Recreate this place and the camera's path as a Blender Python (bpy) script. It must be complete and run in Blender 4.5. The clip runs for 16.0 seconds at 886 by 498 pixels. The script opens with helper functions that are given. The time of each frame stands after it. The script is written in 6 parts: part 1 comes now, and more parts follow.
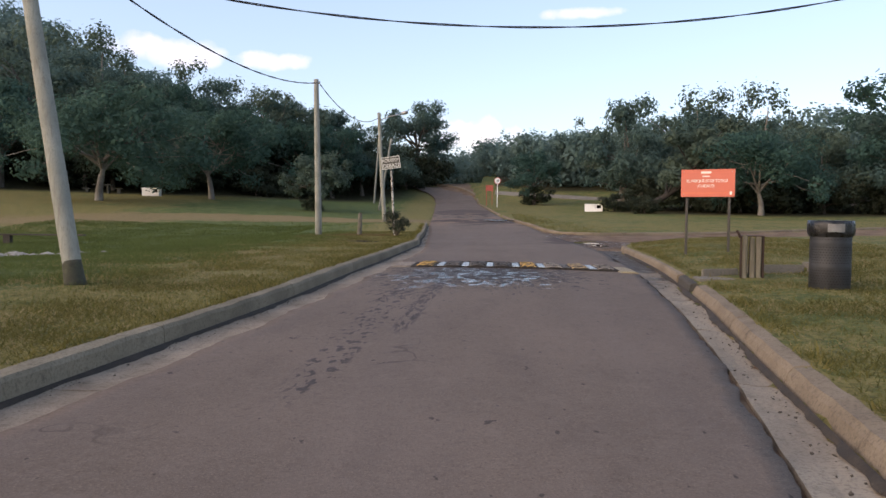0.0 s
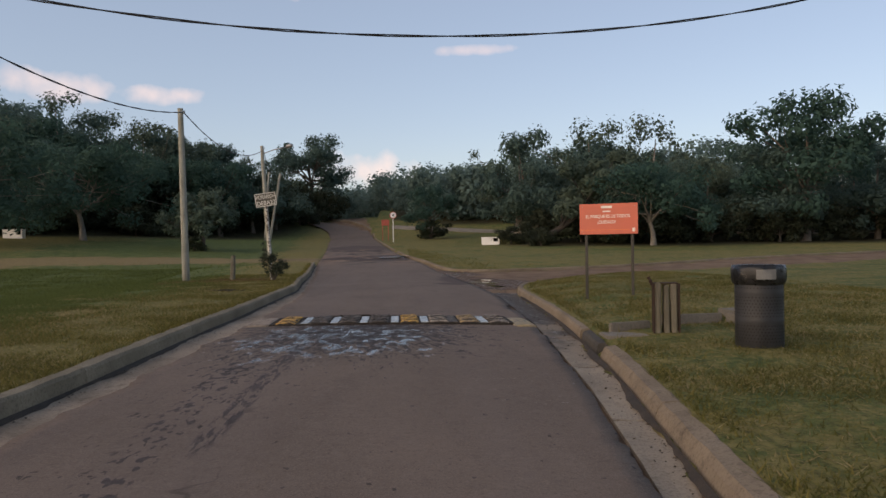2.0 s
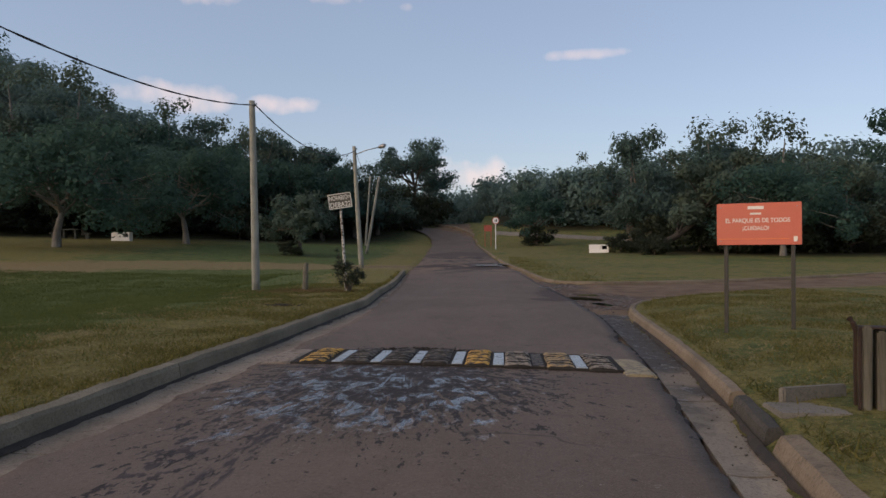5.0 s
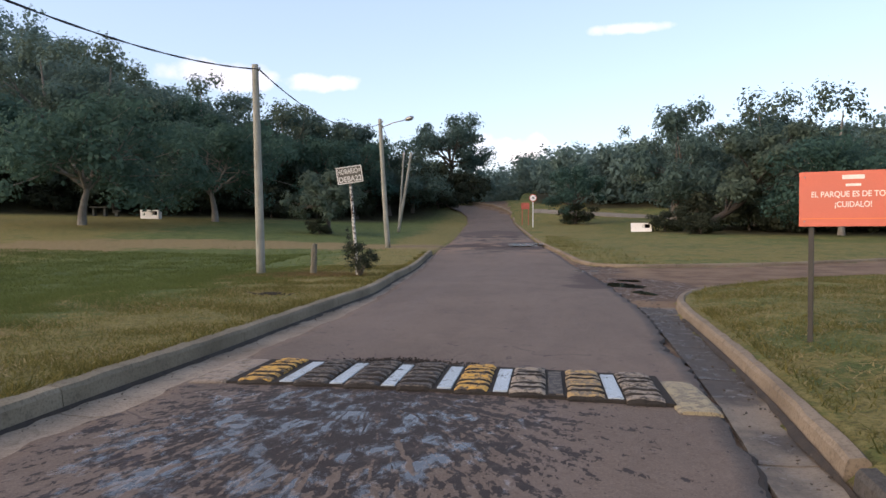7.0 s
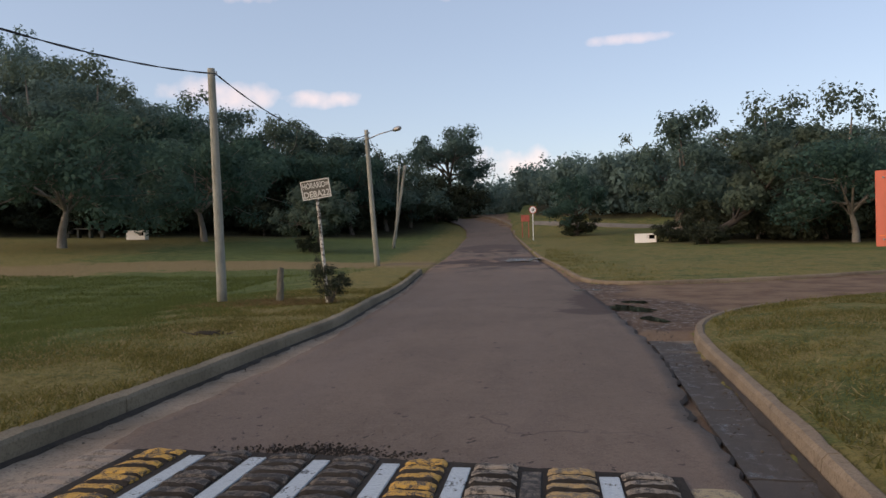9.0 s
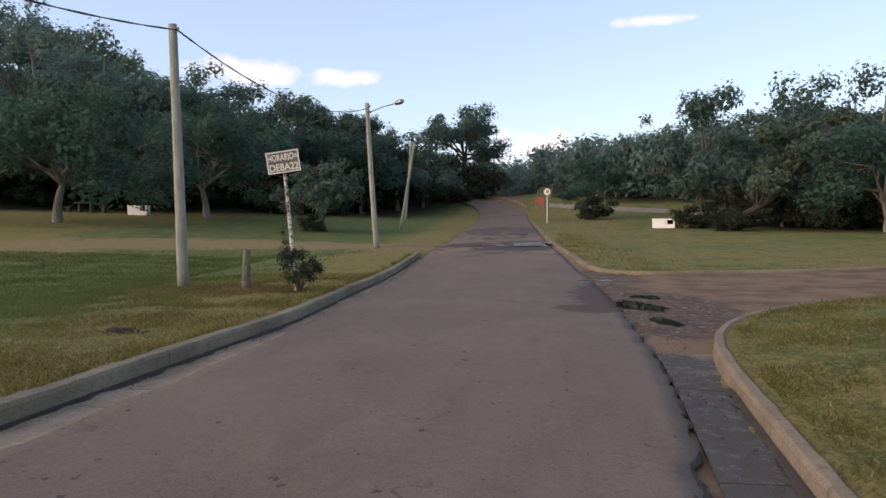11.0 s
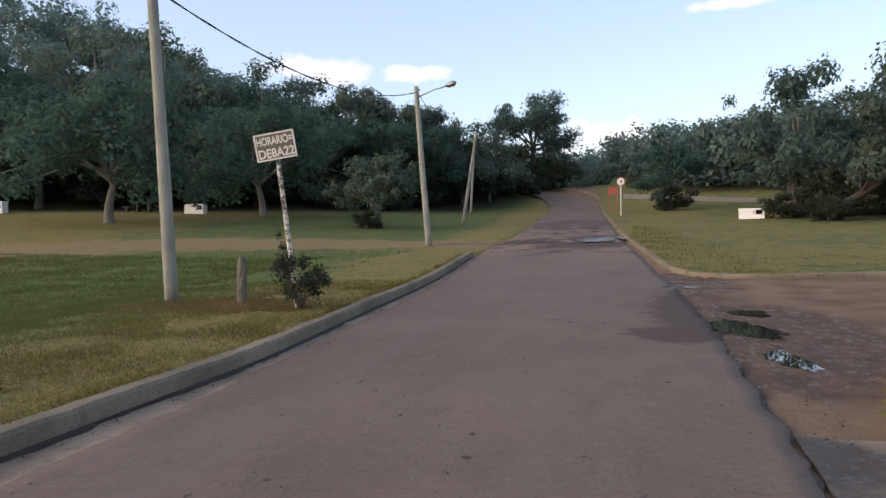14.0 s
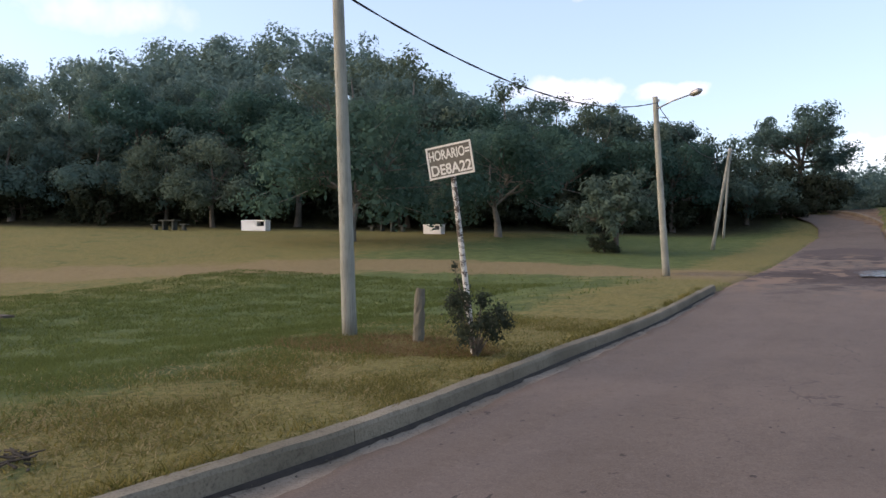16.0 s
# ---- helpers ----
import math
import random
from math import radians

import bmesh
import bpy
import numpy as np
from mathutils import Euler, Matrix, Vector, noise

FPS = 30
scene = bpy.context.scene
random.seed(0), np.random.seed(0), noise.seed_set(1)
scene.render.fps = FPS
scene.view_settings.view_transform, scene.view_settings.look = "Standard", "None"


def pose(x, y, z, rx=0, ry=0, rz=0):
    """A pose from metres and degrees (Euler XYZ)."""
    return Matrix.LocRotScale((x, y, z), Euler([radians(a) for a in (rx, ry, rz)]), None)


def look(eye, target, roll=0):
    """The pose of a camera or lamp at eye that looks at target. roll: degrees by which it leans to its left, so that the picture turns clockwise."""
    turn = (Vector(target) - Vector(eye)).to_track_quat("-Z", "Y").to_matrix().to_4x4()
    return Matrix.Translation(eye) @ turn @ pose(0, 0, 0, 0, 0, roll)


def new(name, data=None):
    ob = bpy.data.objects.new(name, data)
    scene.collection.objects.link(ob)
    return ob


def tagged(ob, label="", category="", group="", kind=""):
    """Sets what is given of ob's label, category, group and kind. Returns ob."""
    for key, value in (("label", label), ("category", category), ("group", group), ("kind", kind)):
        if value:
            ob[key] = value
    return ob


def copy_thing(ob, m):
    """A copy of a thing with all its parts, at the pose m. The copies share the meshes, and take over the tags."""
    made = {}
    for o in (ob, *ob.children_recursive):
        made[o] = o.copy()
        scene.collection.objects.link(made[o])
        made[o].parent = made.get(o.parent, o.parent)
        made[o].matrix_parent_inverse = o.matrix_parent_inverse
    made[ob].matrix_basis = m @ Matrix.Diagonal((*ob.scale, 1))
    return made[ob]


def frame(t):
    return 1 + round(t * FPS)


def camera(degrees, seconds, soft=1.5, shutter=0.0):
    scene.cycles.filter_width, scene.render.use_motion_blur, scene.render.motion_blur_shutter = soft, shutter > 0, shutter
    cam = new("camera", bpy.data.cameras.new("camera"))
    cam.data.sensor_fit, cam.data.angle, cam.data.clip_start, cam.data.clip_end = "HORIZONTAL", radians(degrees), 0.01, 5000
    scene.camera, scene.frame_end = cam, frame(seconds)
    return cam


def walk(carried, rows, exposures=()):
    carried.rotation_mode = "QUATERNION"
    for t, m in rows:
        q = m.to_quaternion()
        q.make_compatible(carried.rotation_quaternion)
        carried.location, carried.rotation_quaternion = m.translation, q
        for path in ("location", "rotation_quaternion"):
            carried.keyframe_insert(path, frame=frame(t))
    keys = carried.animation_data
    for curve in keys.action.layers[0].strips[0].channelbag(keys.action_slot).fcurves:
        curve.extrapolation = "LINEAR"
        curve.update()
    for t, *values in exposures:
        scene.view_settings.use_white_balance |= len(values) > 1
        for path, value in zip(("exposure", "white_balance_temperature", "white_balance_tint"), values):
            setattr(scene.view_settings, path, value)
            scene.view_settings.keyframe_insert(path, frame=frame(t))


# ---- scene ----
cam = camera(60.1, 16.0, soft=1.5)
PATH = [
    (0, (0.272, 1.265, 0.957), (0.133, 3.258, 0.866), 0.5),
    (0.5, (0.387, 1.754, 0.972), (0.28, 3.748, 0.875), -0.4),
    (1, (0.476, 2.305, 1.047), (0.388, 4.301, 0.955), -0.2),
    (1.5, (0.555, 2.842, 1.135), (0.593, 4.841, 1.089), -0.6),
    (2, (0.673, 3.347, 1.15), (0.792, 5.343, 1.145), -0.8),
    (2.5, (0.73, 3.868, 1.127), (0.855, 5.864, 1.109), -0.6),
    (3, (0.816, 4.372, 1.136), (0.817, 6.371, 1.058), 0.0),
    (3.5, (0.869, 4.868, 1.123), (0.699, 6.86, 1.063), 0.6),
    (4, (0.945, 5.386, 1.178), (0.859, 7.384, 1.213), 1.0),
    (4.2, (1.001, 5.629, 1.187), (0.901, 7.626, 1.225), 0.7),
    (6.3, (1.308, 7.856, 1.288), (1.106, 9.845, 1.244), -0.1),
    (6.5, (1.36, 8.136, 1.283), (1.152, 10.125, 1.239), -0.2),
    (7, (1.409, 8.713, 1.284), (1.144, 10.694, 1.239), -0.0),
    (7.5, (1.468, 9.239, 1.352), (1.184, 11.219, 1.313), -0.5),
    (8, (1.515, 9.787, 1.363), (1.226, 11.766, 1.345), -0.9),
    (8.5, (1.554, 10.406, 1.401), (1.248, 12.383, 1.387), -1.2),
    (9, (1.617, 10.941, 1.408), (1.343, 12.922, 1.398), -1.2),
    (9.2, (1.63, 11.154, 1.394), (1.346, 13.134, 1.381), -1.2),
    (11.3, (1.995, 13.336, 1.452), (1.654, 15.305, 1.386), 0.5),
    (11.5, (1.987, 13.54, 1.428), (1.569, 15.495, 1.365), 0.7),
    (12, (2.034, 14.079, 1.466), (1.595, 16.03, 1.425), 0.1),
    (12.5, (2.08, 14.629, 1.468), (1.686, 16.589, 1.414), -0.3),
    (13, (2.052, 15.194, 1.484), (1.638, 17.148, 1.367), -0.7),
    (13.5, (2.036, 15.751, 1.505), (1.585, 17.697, 1.413), -2.3),
    (14, (1.987, 16.348, 1.508), (1.48, 18.281, 1.434), -1.0),
    (14.5, (1.907, 17.012, 1.559), (1.381, 18.94, 1.495), -1.4),
    (15, (1.872, 17.613, 1.593), (1.137, 19.473, 1.567), -0.8),
    (15.5, (1.817, 18.232, 1.624), (0.971, 20.044, 1.602), -0.3),
    (16, (1.826, 18.721, 1.628), (0.737, 20.398, 1.613), 0.1),
]
# the clip's camera meters anew as it walks: seconds and stops
STOPS = [(0, 1.47), (0.5, 0.98), (1, 1.32), (1.5, 0.72), (2, 0.77), (2.5, 1.24), (3, 0.52), (3.5, 0.92), (4, 0.3), (4.2, 0.35), (6.3, 0.96), (6.5, 1.01), (7, 1.51), (7.5, 1.06), (8, 1.31), (8.5, 0.76), (9, 0.95), (9.2, 1), (11.3, 1.46), (11.5, 1.51), (12, 1.06), (12.5, 1.32), (13, 1.54), (13.5, 1.56), (14, 1.46), (14.5, 1.52), (15, 1.47), (15.5, 1.47), (16, 1.57)]
walk(cam, [(t, look(eye, target, roll)) for t, eye, target, roll in PATH], [(t, v, 7200 - 650 * (v - 1.0) if v > 0.4 else 6900, 20) for t, v in STOPS])

# ---- settings of light and ground colour ----
SKY_STRENGTH = 0.100
CLOUD_COLOUR = (6.6, 5.55, 5.2, 1.0)
GRASS_A, GRASS_B = (0.062, 0.09, 0.028), (0.112, 0.142, 0.047)
DRY_A, DRY_B = (0.14, 0.118, 0.038), (0.215, 0.185, 0.07)
ASPH_A, ASPH_B, ASPH_C = (0.118, 0.09, 0.072), (0.148, 0.112, 0.09), (0.09, 0.068, 0.056)


# ---- world and sun ----
SUN_EL, SUN_AZ = 24.0, 236.0          # degrees; azimuth from +y towards +x
world = bpy.data.worlds.new("dusk_sky")
scene.world = world
world.use_nodes = True
wn, wl = world.node_tree.nodes, world.node_tree.links
wn.clear()


def wmath(op, a, b=0.0, c=0.0, clamp=False):
    n = wn.new("ShaderNodeMath")
    n.operation, n.use_clamp = op, clamp
    for i, v in enumerate((a, b, c)):
        if isinstance(v, (int, float)):
            n.inputs[i].default_value = v
        else:
            wl.new(v, n.inputs[i])
    return n.outputs[0]


w_out = wn.new("ShaderNodeOutputWorld")
w_bg = wn.new("ShaderNodeBackground")
w_sky = wn.new("ShaderNodeTexSky")
w_sky.sky_type, w_sky.sun_disc = "NISHITA", False
w_sky.sun_elevation, w_sky.sun_rotation = radians(SUN_EL), radians(SUN_AZ)
w_sky.altitude, w_sky.air_density, w_sky.dust_density, w_sky.ozone_density = 400, 1.0, 1.6, 1.6
w_co = wn.new("ShaderNodeTexCoord")
w_sep = wn.new("ShaderNodeSeparateXYZ")
wl.new(w_co.outputs["Generated"], w_sep.inputs[0])
w_az = wmath("ARCTAN2", w_sep.outputs[0], w_sep.outputs[1])
w_el = wmath("ARCSINE", w_sep.outputs[2])
w_noise = wn.new("ShaderNodeTexNoise")
w_noise.inputs["Scale"].default_value, w_noise.inputs["Detail"].default_value = 26.0, 7.0
wl.new(w_co.outputs["Generated"], w_noise.inputs["Vector"])
w_big = wn.new("ShaderNodeTexNoise")
w_big.inputs["Scale"].default_value, w_big.inputs["Detail"].default_value = 9.0, 4.0
wl.new(w_co.outputs["Generated"], w_big.inputs["Vector"])
# small dusk clouds: azimuth, elevation, half width, half height (degrees), weight
CLOUDS = ((-23.6, 11.1, 4.4, 1.25, 0.75), (-16.3, 10.8, 3.6, 0.8, 0.85), (-2.4, 5.4, 4.4, 2.0, 1.0), (6.1, 14.4, 3.0, 0.5, 0.7),
          (-22.5, 18.4, 5.5, 1.4, 0.75), (-13.5, 18.9, 4.0, 1.1, 0.6), (-57.0, 15.5, 7.0, 1.6, 0.3), (-7.2, 17.9, 0.9, 0.5, 0.6))
total = None
for az, el, ww, hh, weight in CLOUDS:
    dx = wmath("DIVIDE", wmath("SUBTRACT", w_az, radians(az)), radians(ww))
    dy = wmath("DIVIDE", wmath("SUBTRACT", w_el, radians(el)), radians(hh))
    r2 = wmath("ADD", wmath("MULTIPLY", dx, dx), wmath("MULTIPLY", dy, dy))
    m = wmath("SUBTRACT", 0.85, r2)
    m = wmath("ADD", m, wmath("MULTIPLY", wmath("SUBTRACT", w_noise.outputs["Fac"], 0.5), 2.6))
    m = wmath("ADD", m, wmath("MULTIPLY", wmath("SUBTRACT", w_big.outputs["Fac"], 0.5), 2.0))
    m = wmath("MULTIPLY", wmath("MULTIPLY", m, 0.8, clamp=True), weight)
    total = m if total is None else wmath("MAXIMUM", total, m)
w_mix = wn.new("ShaderNodeMix")
w_mix.data_type = "RGBA"
wl.new(wmath("MULTIPLY", total, 0.8), w_mix.inputs[0])
w_veil = wn.new("ShaderNodeMix")                          # thin high haze, even over the whole sky
w_veil.data_type = "RGBA"
w_veil.inputs[0].default_value, w_veil.inputs[7].default_value = 0.38, (2.55, 3.4, 4.35, 1.0)
wl.new(w_sky.outputs[0], w_veil.inputs[6])
wl.new(w_veil.outputs[2], w_mix.inputs[6])
w_mix.inputs[7].default_value = CLOUD_COLOUR
wl.new(w_mix.outputs[2], w_bg.inputs["Color"])
w_bg.inputs["Strength"].default_value = SKY_STRENGTH
wl.new(w_bg.outputs[0], w_out.inputs["Surface"])

sun_data = bpy.data.lights.new("sun", "SUN")
sun_data.energy, sun_data.angle, sun_data.color = 1.0, radians(70), (1.0, 0.78, 0.52)
sun = new("sun", sun_data)
a, e = radians(SUN_AZ), radians(SUN_EL)
sun.matrix_world = look((math.sin(a) * math.cos(e) * 50, math.cos(a) * math.cos(e) * 50, math.sin(e) * 50), (0, 0, 0))


# ---- materials ----
class Mat:
    """A node material with short ways to add nodes."""

    def __init__(self, name, rough=0.8, metal=0.0, spec=0.4):
        self.m = bpy.data.materials.new(name)
        self.m.use_nodes = True
        self.n, self.l = self.m.node_tree.nodes, self.m.node_tree.links
        self.b = self.n["Principled BSDF"]
        self.b.inputs["Roughness"].default_value = rough
        self.b.inputs["Metallic"].default_value = metal
        self.b.inputs["Specular IOR Level"].default_value = spec
        self.co = self.n.new("ShaderNodeNewGeometry").outputs["Position"]

    def obj(self):
        self.co = self.n.new("ShaderNodeTexCoord").outputs["Object"]
        return self

    def put(self, sock, v):
        if isinstance(v, (int, float)):
            sock.default_value = v
        elif isinstance(v, tuple):
            sock.default_value = (*v, 1.0) if len(v) == 3 else v
        else:
            self.l.new(v, sock)

    def noise(self, scale, detail=4.0, rough=0.55, stretch=None, distort=0.0):
        n = self.n.new("ShaderNodeTexNoise")
        n.inputs["Scale"].default_value, n.inputs["Detail"].default_value = scale, detail
        n.inputs["Roughness"].default_value, n.inputs["Distortion"].default_value = rough, distort
        co = self.co
        if stretch:
            mp = self.n.new("ShaderNodeMapping")
            mp.inputs["Scale"].default_value = stretch
            self.l.new(co, mp.inputs["Vector"])
            co = mp.outputs[0]
        self.l.new(co, n.inputs["Vector"])
        return n.outputs["Fac"]

    def voronoi(self, scale, feature="DISTANCE_TO_EDGE", warp=None):
        n = self.n.new("ShaderNodeTexVoronoi")
        n.feature = feature
        n.inputs["Scale"].default_value = scale
        co = self.co
        if warp is not None:
            v = self.n.new("ShaderNodeVectorMath")
            v.operation = "ADD"
            self.l.new(co, v.inputs[0])
            self.l.new(warp, v.inputs[1])
            co = v.outputs[0]
        self.l.new(co, n.inputs["Vector"])
        return n.outputs["Distance"]

    def ramp(self, fac, lo, hi, a=0.0, b=1.0):
        n = self.n.new("ShaderNodeMapRange")
        n.interpolation_type = "SMOOTHSTEP"
        for i, v in enumerate((fac, lo, hi, a, b)):
            self.put(n.inputs[i], v)
        return n.outputs[0]

    def math(self, op, a, b=0.0, clamp=False):
        n = self.n.new("ShaderNodeMath")
        n.operation, n.use_clamp = op, clamp
        self.put(n.inputs[0], a)
        self.put(n.inputs[1], b)
        return n.outputs[0]

    def mix(self, fac, a, b, how="MIX"):
        n = self.n.new("ShaderNodeMix")
        n.data_type, n.blend_type = "RGBA", how
        self.put(n.inputs[0], fac)
        self.put(n.inputs[6], a)
        self.put(n.inputs[7], b)
        return n.outputs[2]

    def attr(self, name):
        n = self.n.new("ShaderNodeAttribute")
        n.attribute_name = name
        return n.outputs["Fac"]

    def xyz(self):
        n = self.n.new("ShaderNodeSeparateXYZ")
        self.l.new(self.co, n.inputs[0])
        return n.outputs

    def island(self):
        return self.n.new("ShaderNodeNewGeometry").outputs["Random Per Island"]

    def chance(self):
        return self.n.new("ShaderNodeObjectInfo").outputs["Random"]

    def colour(self, v):
        self.put(self.b.inputs["Base Color"], v)
        return self

    def rough(self, v):
        self.put(self.b.inputs["Roughness"], v)
        return self

    def bump(self, h, strength=0.4, dist=0.02):
        n = self.n.new("ShaderNodeBump")
        n.inputs["Strength"].default_value, n.inputs["Distance"].default_value = strength, dist
        self.put(n.inputs["Height"], h)
        self.l.new(n.outputs[0], self.b.inputs["Normal"])
        return self


def simple(name, c, rough=0.7, metal=0.0, var=0.25, scale=8.0, fine=60.0, bump=0.25, stretch=None):
    """A painted, stone or metal surface with blotches, fine grain and relief."""
    k = Mat(name, rough, metal).obj()
    big, small = k.noise(scale, 5, stretch=stretch), k.noise(fine, 3, stretch=stretch)
    lo, hi = tuple(v * (1 - var) for v in c), tuple(min(1, v * (1 + var)) for v in c)
    col = k.mix(k.ramp(big, 0.3, 0.7), lo, hi)
    col = k.mix(k.ramp(small, 0.35, 0.7, 0.0, 0.5), col, lo)
    k.colour(col).rough(k.ramp(big, 0.2, 0.8, max(0.05, rough - 0.12), min(1, rough + 0.1)))
    k.bump(k.math("ADD", big, small), bump, 0.01)
    return k.m


def ground_material():
    k = Mat("lawn_and_earth", 0.95, 0, 0.15)
    big, mid, fine = k.noise(0.22, 4), k.noise(1.3, 6, 0.7), k.noise(18, 6, 0.8)
    blade = k.noise(9, 5, 0.75, stretch=(1.0, 0.55, 1.0))
    green = k.mix(k.ramp(mid, 0.3, 0.7), GRASS_A, GRASS_B)
    dryc = k.mix(k.ramp(blade, 0.3, 0.7), DRY_A, DRY_B)
    dry = k.math("ADD", k.attr("dry"), k.math("MULTIPLY", k.math("SUBTRACT", mid, 0.5), 2.2))
    dry = k.math("ADD", dry, k.math("MULTIPLY", k.math("SUBTRACT", big, 0.5), 1.2))
    dry = k.math("ADD", dry, k.math("MULTIPLY", k.math("SUBTRACT", blade, 0.5), 1.6))
    col = k.mix(k.ramp(dry, 0.25, 0.85), green, dryc)
    col = k.mix(k.ramp(fine, 0.46, 0.66, 0.0, 0.75), col, (0.03, 0.034, 0.01))
    col = k.mix(k.ramp(fine, 0.28, 0.46, 0.55, 0.0), col, (0.23, 0.2, 0.075))
    col = k.mix(k.ramp(blade, 0.6, 0.85, 0.0, 0.35), col, (0.20, 0.17, 0.08))
    dirtc = k.mix(k.ramp(k.noise(1.1, 5), 0.3, 0.7), (0.13, 0.085, 0.06), (0.22, 0.155, 0.105))
    dirtc = k.mix(k.ramp(fine, 0.4, 0.8, 0.0, 0.5), dirtc, (0.07, 0.045, 0.032))
    d = k.math("ADD", k.attr("dirt"), k.math("MULTIPLY", k.math("SUBTRACT", mid, 0.5), 0.9))
    col = k.mix(k.ramp(d, 0.35, 0.75), col, dirtc)
    trackc = k.mix(k.ramp(blade, 0.3, 0.7), (0.16, 0.117, 0.058), (0.24, 0.18, 0.092))
    tr = k.math("ADD", k.attr("track"), k.math("MULTIPLY", k.math("SUBTRACT", k.noise(0.7, 5, 0.65), 0.5), 2.0))
    col = k.mix(k.ramp(tr, 0.25, 0.8, 0.0, 0.9), col, trackc)
    # woodland leaf litter, with the trees' shade painted into the same dark colour
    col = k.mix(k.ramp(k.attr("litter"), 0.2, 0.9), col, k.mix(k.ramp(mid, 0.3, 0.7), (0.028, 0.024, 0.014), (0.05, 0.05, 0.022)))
    damp = k.math("ADD", k.attr("damp"), k.math("MULTIPLY", k.math("SUBTRACT", mid, 0.5), 0.8))
    wet = k.ramp(damp, 0.35, 0.75)
    col = k.mix(k.math("MULTIPLY", wet, 0.75), col, k.mix(k.ramp(k.noise(2.3, 5, 0.7), 0.4, 0.6), (0.045, 0.03, 0.025), (0.115, 0.078, 0.056)))
    k.colour(col).rough(k.mix(wet, (0.95, 0.95, 0.95), k.mix(k.ramp(blade, 0.38, 0.5), (0.3, 0.3, 0.3), (0.85, 0.85, 0.85))))
    k.bump(k.math("ADD", k.math("MULTIPLY", blade, 0.6), fine), 0.7, 0.05)
    return k.m


def asphalt_material():
    k = Mat("worn_asphalt", 0.85, 0, 0.08)
    x, y, z = k.xyz()
    big, mid = k.noise(0.35, 4), k.noise(2.2, 5, stretch=(1, 0.35, 1))
    grit, fine = k.noise(75, 3, 0.7), k.noise(24, 5, 0.75)
    col = k.mix(k.ramp(big, 0.3, 0.7), ASPH_A, ASPH_B)
    col = k.mix(k.ramp(mid, 0.45, 0.75, 0.0, 0.45), col, ASPH_C)
    col = k.mix(k.ramp(grit, 0.5, 0.72, 0.0, 0.6), col, (0.22, 0.172, 0.14))
    col = k.mix(k.ramp(grit, 0.28, 0.45, 0.6, 0.0), col, (0.05, 0.038, 0.031))
    col = k.mix(k.ramp(fine, 0.58, 0.72, 0.0, 0.5), col, (0.05, 0.04, 0.034))
    # tyre-polished bands along the lane
    lane = k.noise(1.1, 2, stretch=(1, 0.02, 1))
    col = k.mix(k.ramp(lane, 0.45, 0.7, 0.0, 0.25), col, (0.15, 0.12, 0.108))
    # loose dark gravel and oil spots
    spots = k.noise(11.0, 2, 0.5, stretch=(1.0, 0.6, 1.0))
    col = k.mix(k.ramp(spots, 0.715, 0.74, 0.0, 0.8), col, (0.035, 0.028, 0.027))
    # water splashed out of the ramp: soaked stain, streaks and standing film
    def blob(cx, cy, rx, ry):
        dx = k.math("DIVIDE", k.math("SUBTRACT", x, cx), rx)
        dy = k.math("DIVIDE", k.math("SUBTRACT", y, cy), ry)
        return k.math("SUBTRACT", 1.0, k.math("SQRT", k.math("ADD", k.math("MULTIPLY", dx, dx), k.math("MULTIPLY", dy, dy))))
    streak = k.noise(13.0, 4, 0.6, stretch=(1.0, 0.38, 1.0), distort=0.8)
    soft = k.noise(2.6, 4, 0.6)
    # the splash flies out in rays from the ramp's middle
    ex, ey = k.math("SUBTRACT", x, 0.05), k.math("MULTIPLY", k.math("SUBTRACT", y, 14.7), 0.55)
    rad = k.math("SQRT", k.math("ADD", k.math("MULTIPLY", ex, ex), k.math("MULTIPLY", ey, ey)))
    ray = k.n.new("ShaderNodeCombineXYZ")
    k.put(ray.inputs[0], k.math("MULTIPLY", k.math("ARCTAN2", ey, ex), 15.0))
    k.put(ray.inputs[1], k.math("MULTIPLY", rad, 3.0))
    rays = k.n.new("ShaderNodeTexNoise")
    rays.inputs["Scale"].default_value, rays.inputs["Detail"].default_value = 1.6, 5.0
    k.l.new(ray.outputs[0], rays.inputs["Vector"])
    drops = k.noise(24.0, 3, 0.6, stretch=(1.0, 0.5, 1.0), distort=0.5)
    stain = k.math("MAXIMUM", blob(0.05, 13.75, 2.1, 2.5), k.math("MULTIPLY", blob(-0.95, 12.2, 0.6, 2.8), 0.35))
    stain = k.math("ADD", stain, k.math("MULTIPLY", k.math("SUBTRACT", rays.outputs["Fac"], 0.5), 2.4))
    stain = k.math("ADD", stain, k.math("MULTIPLY", k.math("SUBTRACT", drops, 0.5), 2.0))
    stain = k.ramp(stain, 0.36, 0.46)
    col = k.mix(k.math("MULTIPLY", stain, 0.92), col, (0.026, 0.021, 0.02))
    film = k.math("ADD", blob(-0.15, 13.2, 1.5, 1.8), k.math("MULTIPLY", k.math("SUBTRACT", soft, 0.5), 2.0))
    film = k.math("ADD", film, k.math("MULTIPLY", k.math("SUBTRACT", streak, 0.5), 0.8))
    film = k.math("MULTIPLY", k.math("MULTIPLY", k.ramp(film, 0.08, 0.34), k.ramp(rays.outputs["Fac"], 0.36, 0.46)), k.ramp(k.noise(4.6, 7, 0.72, stretch=(1.0, 0.6, 1.0), distort=0.2), 0.47, 0.56))
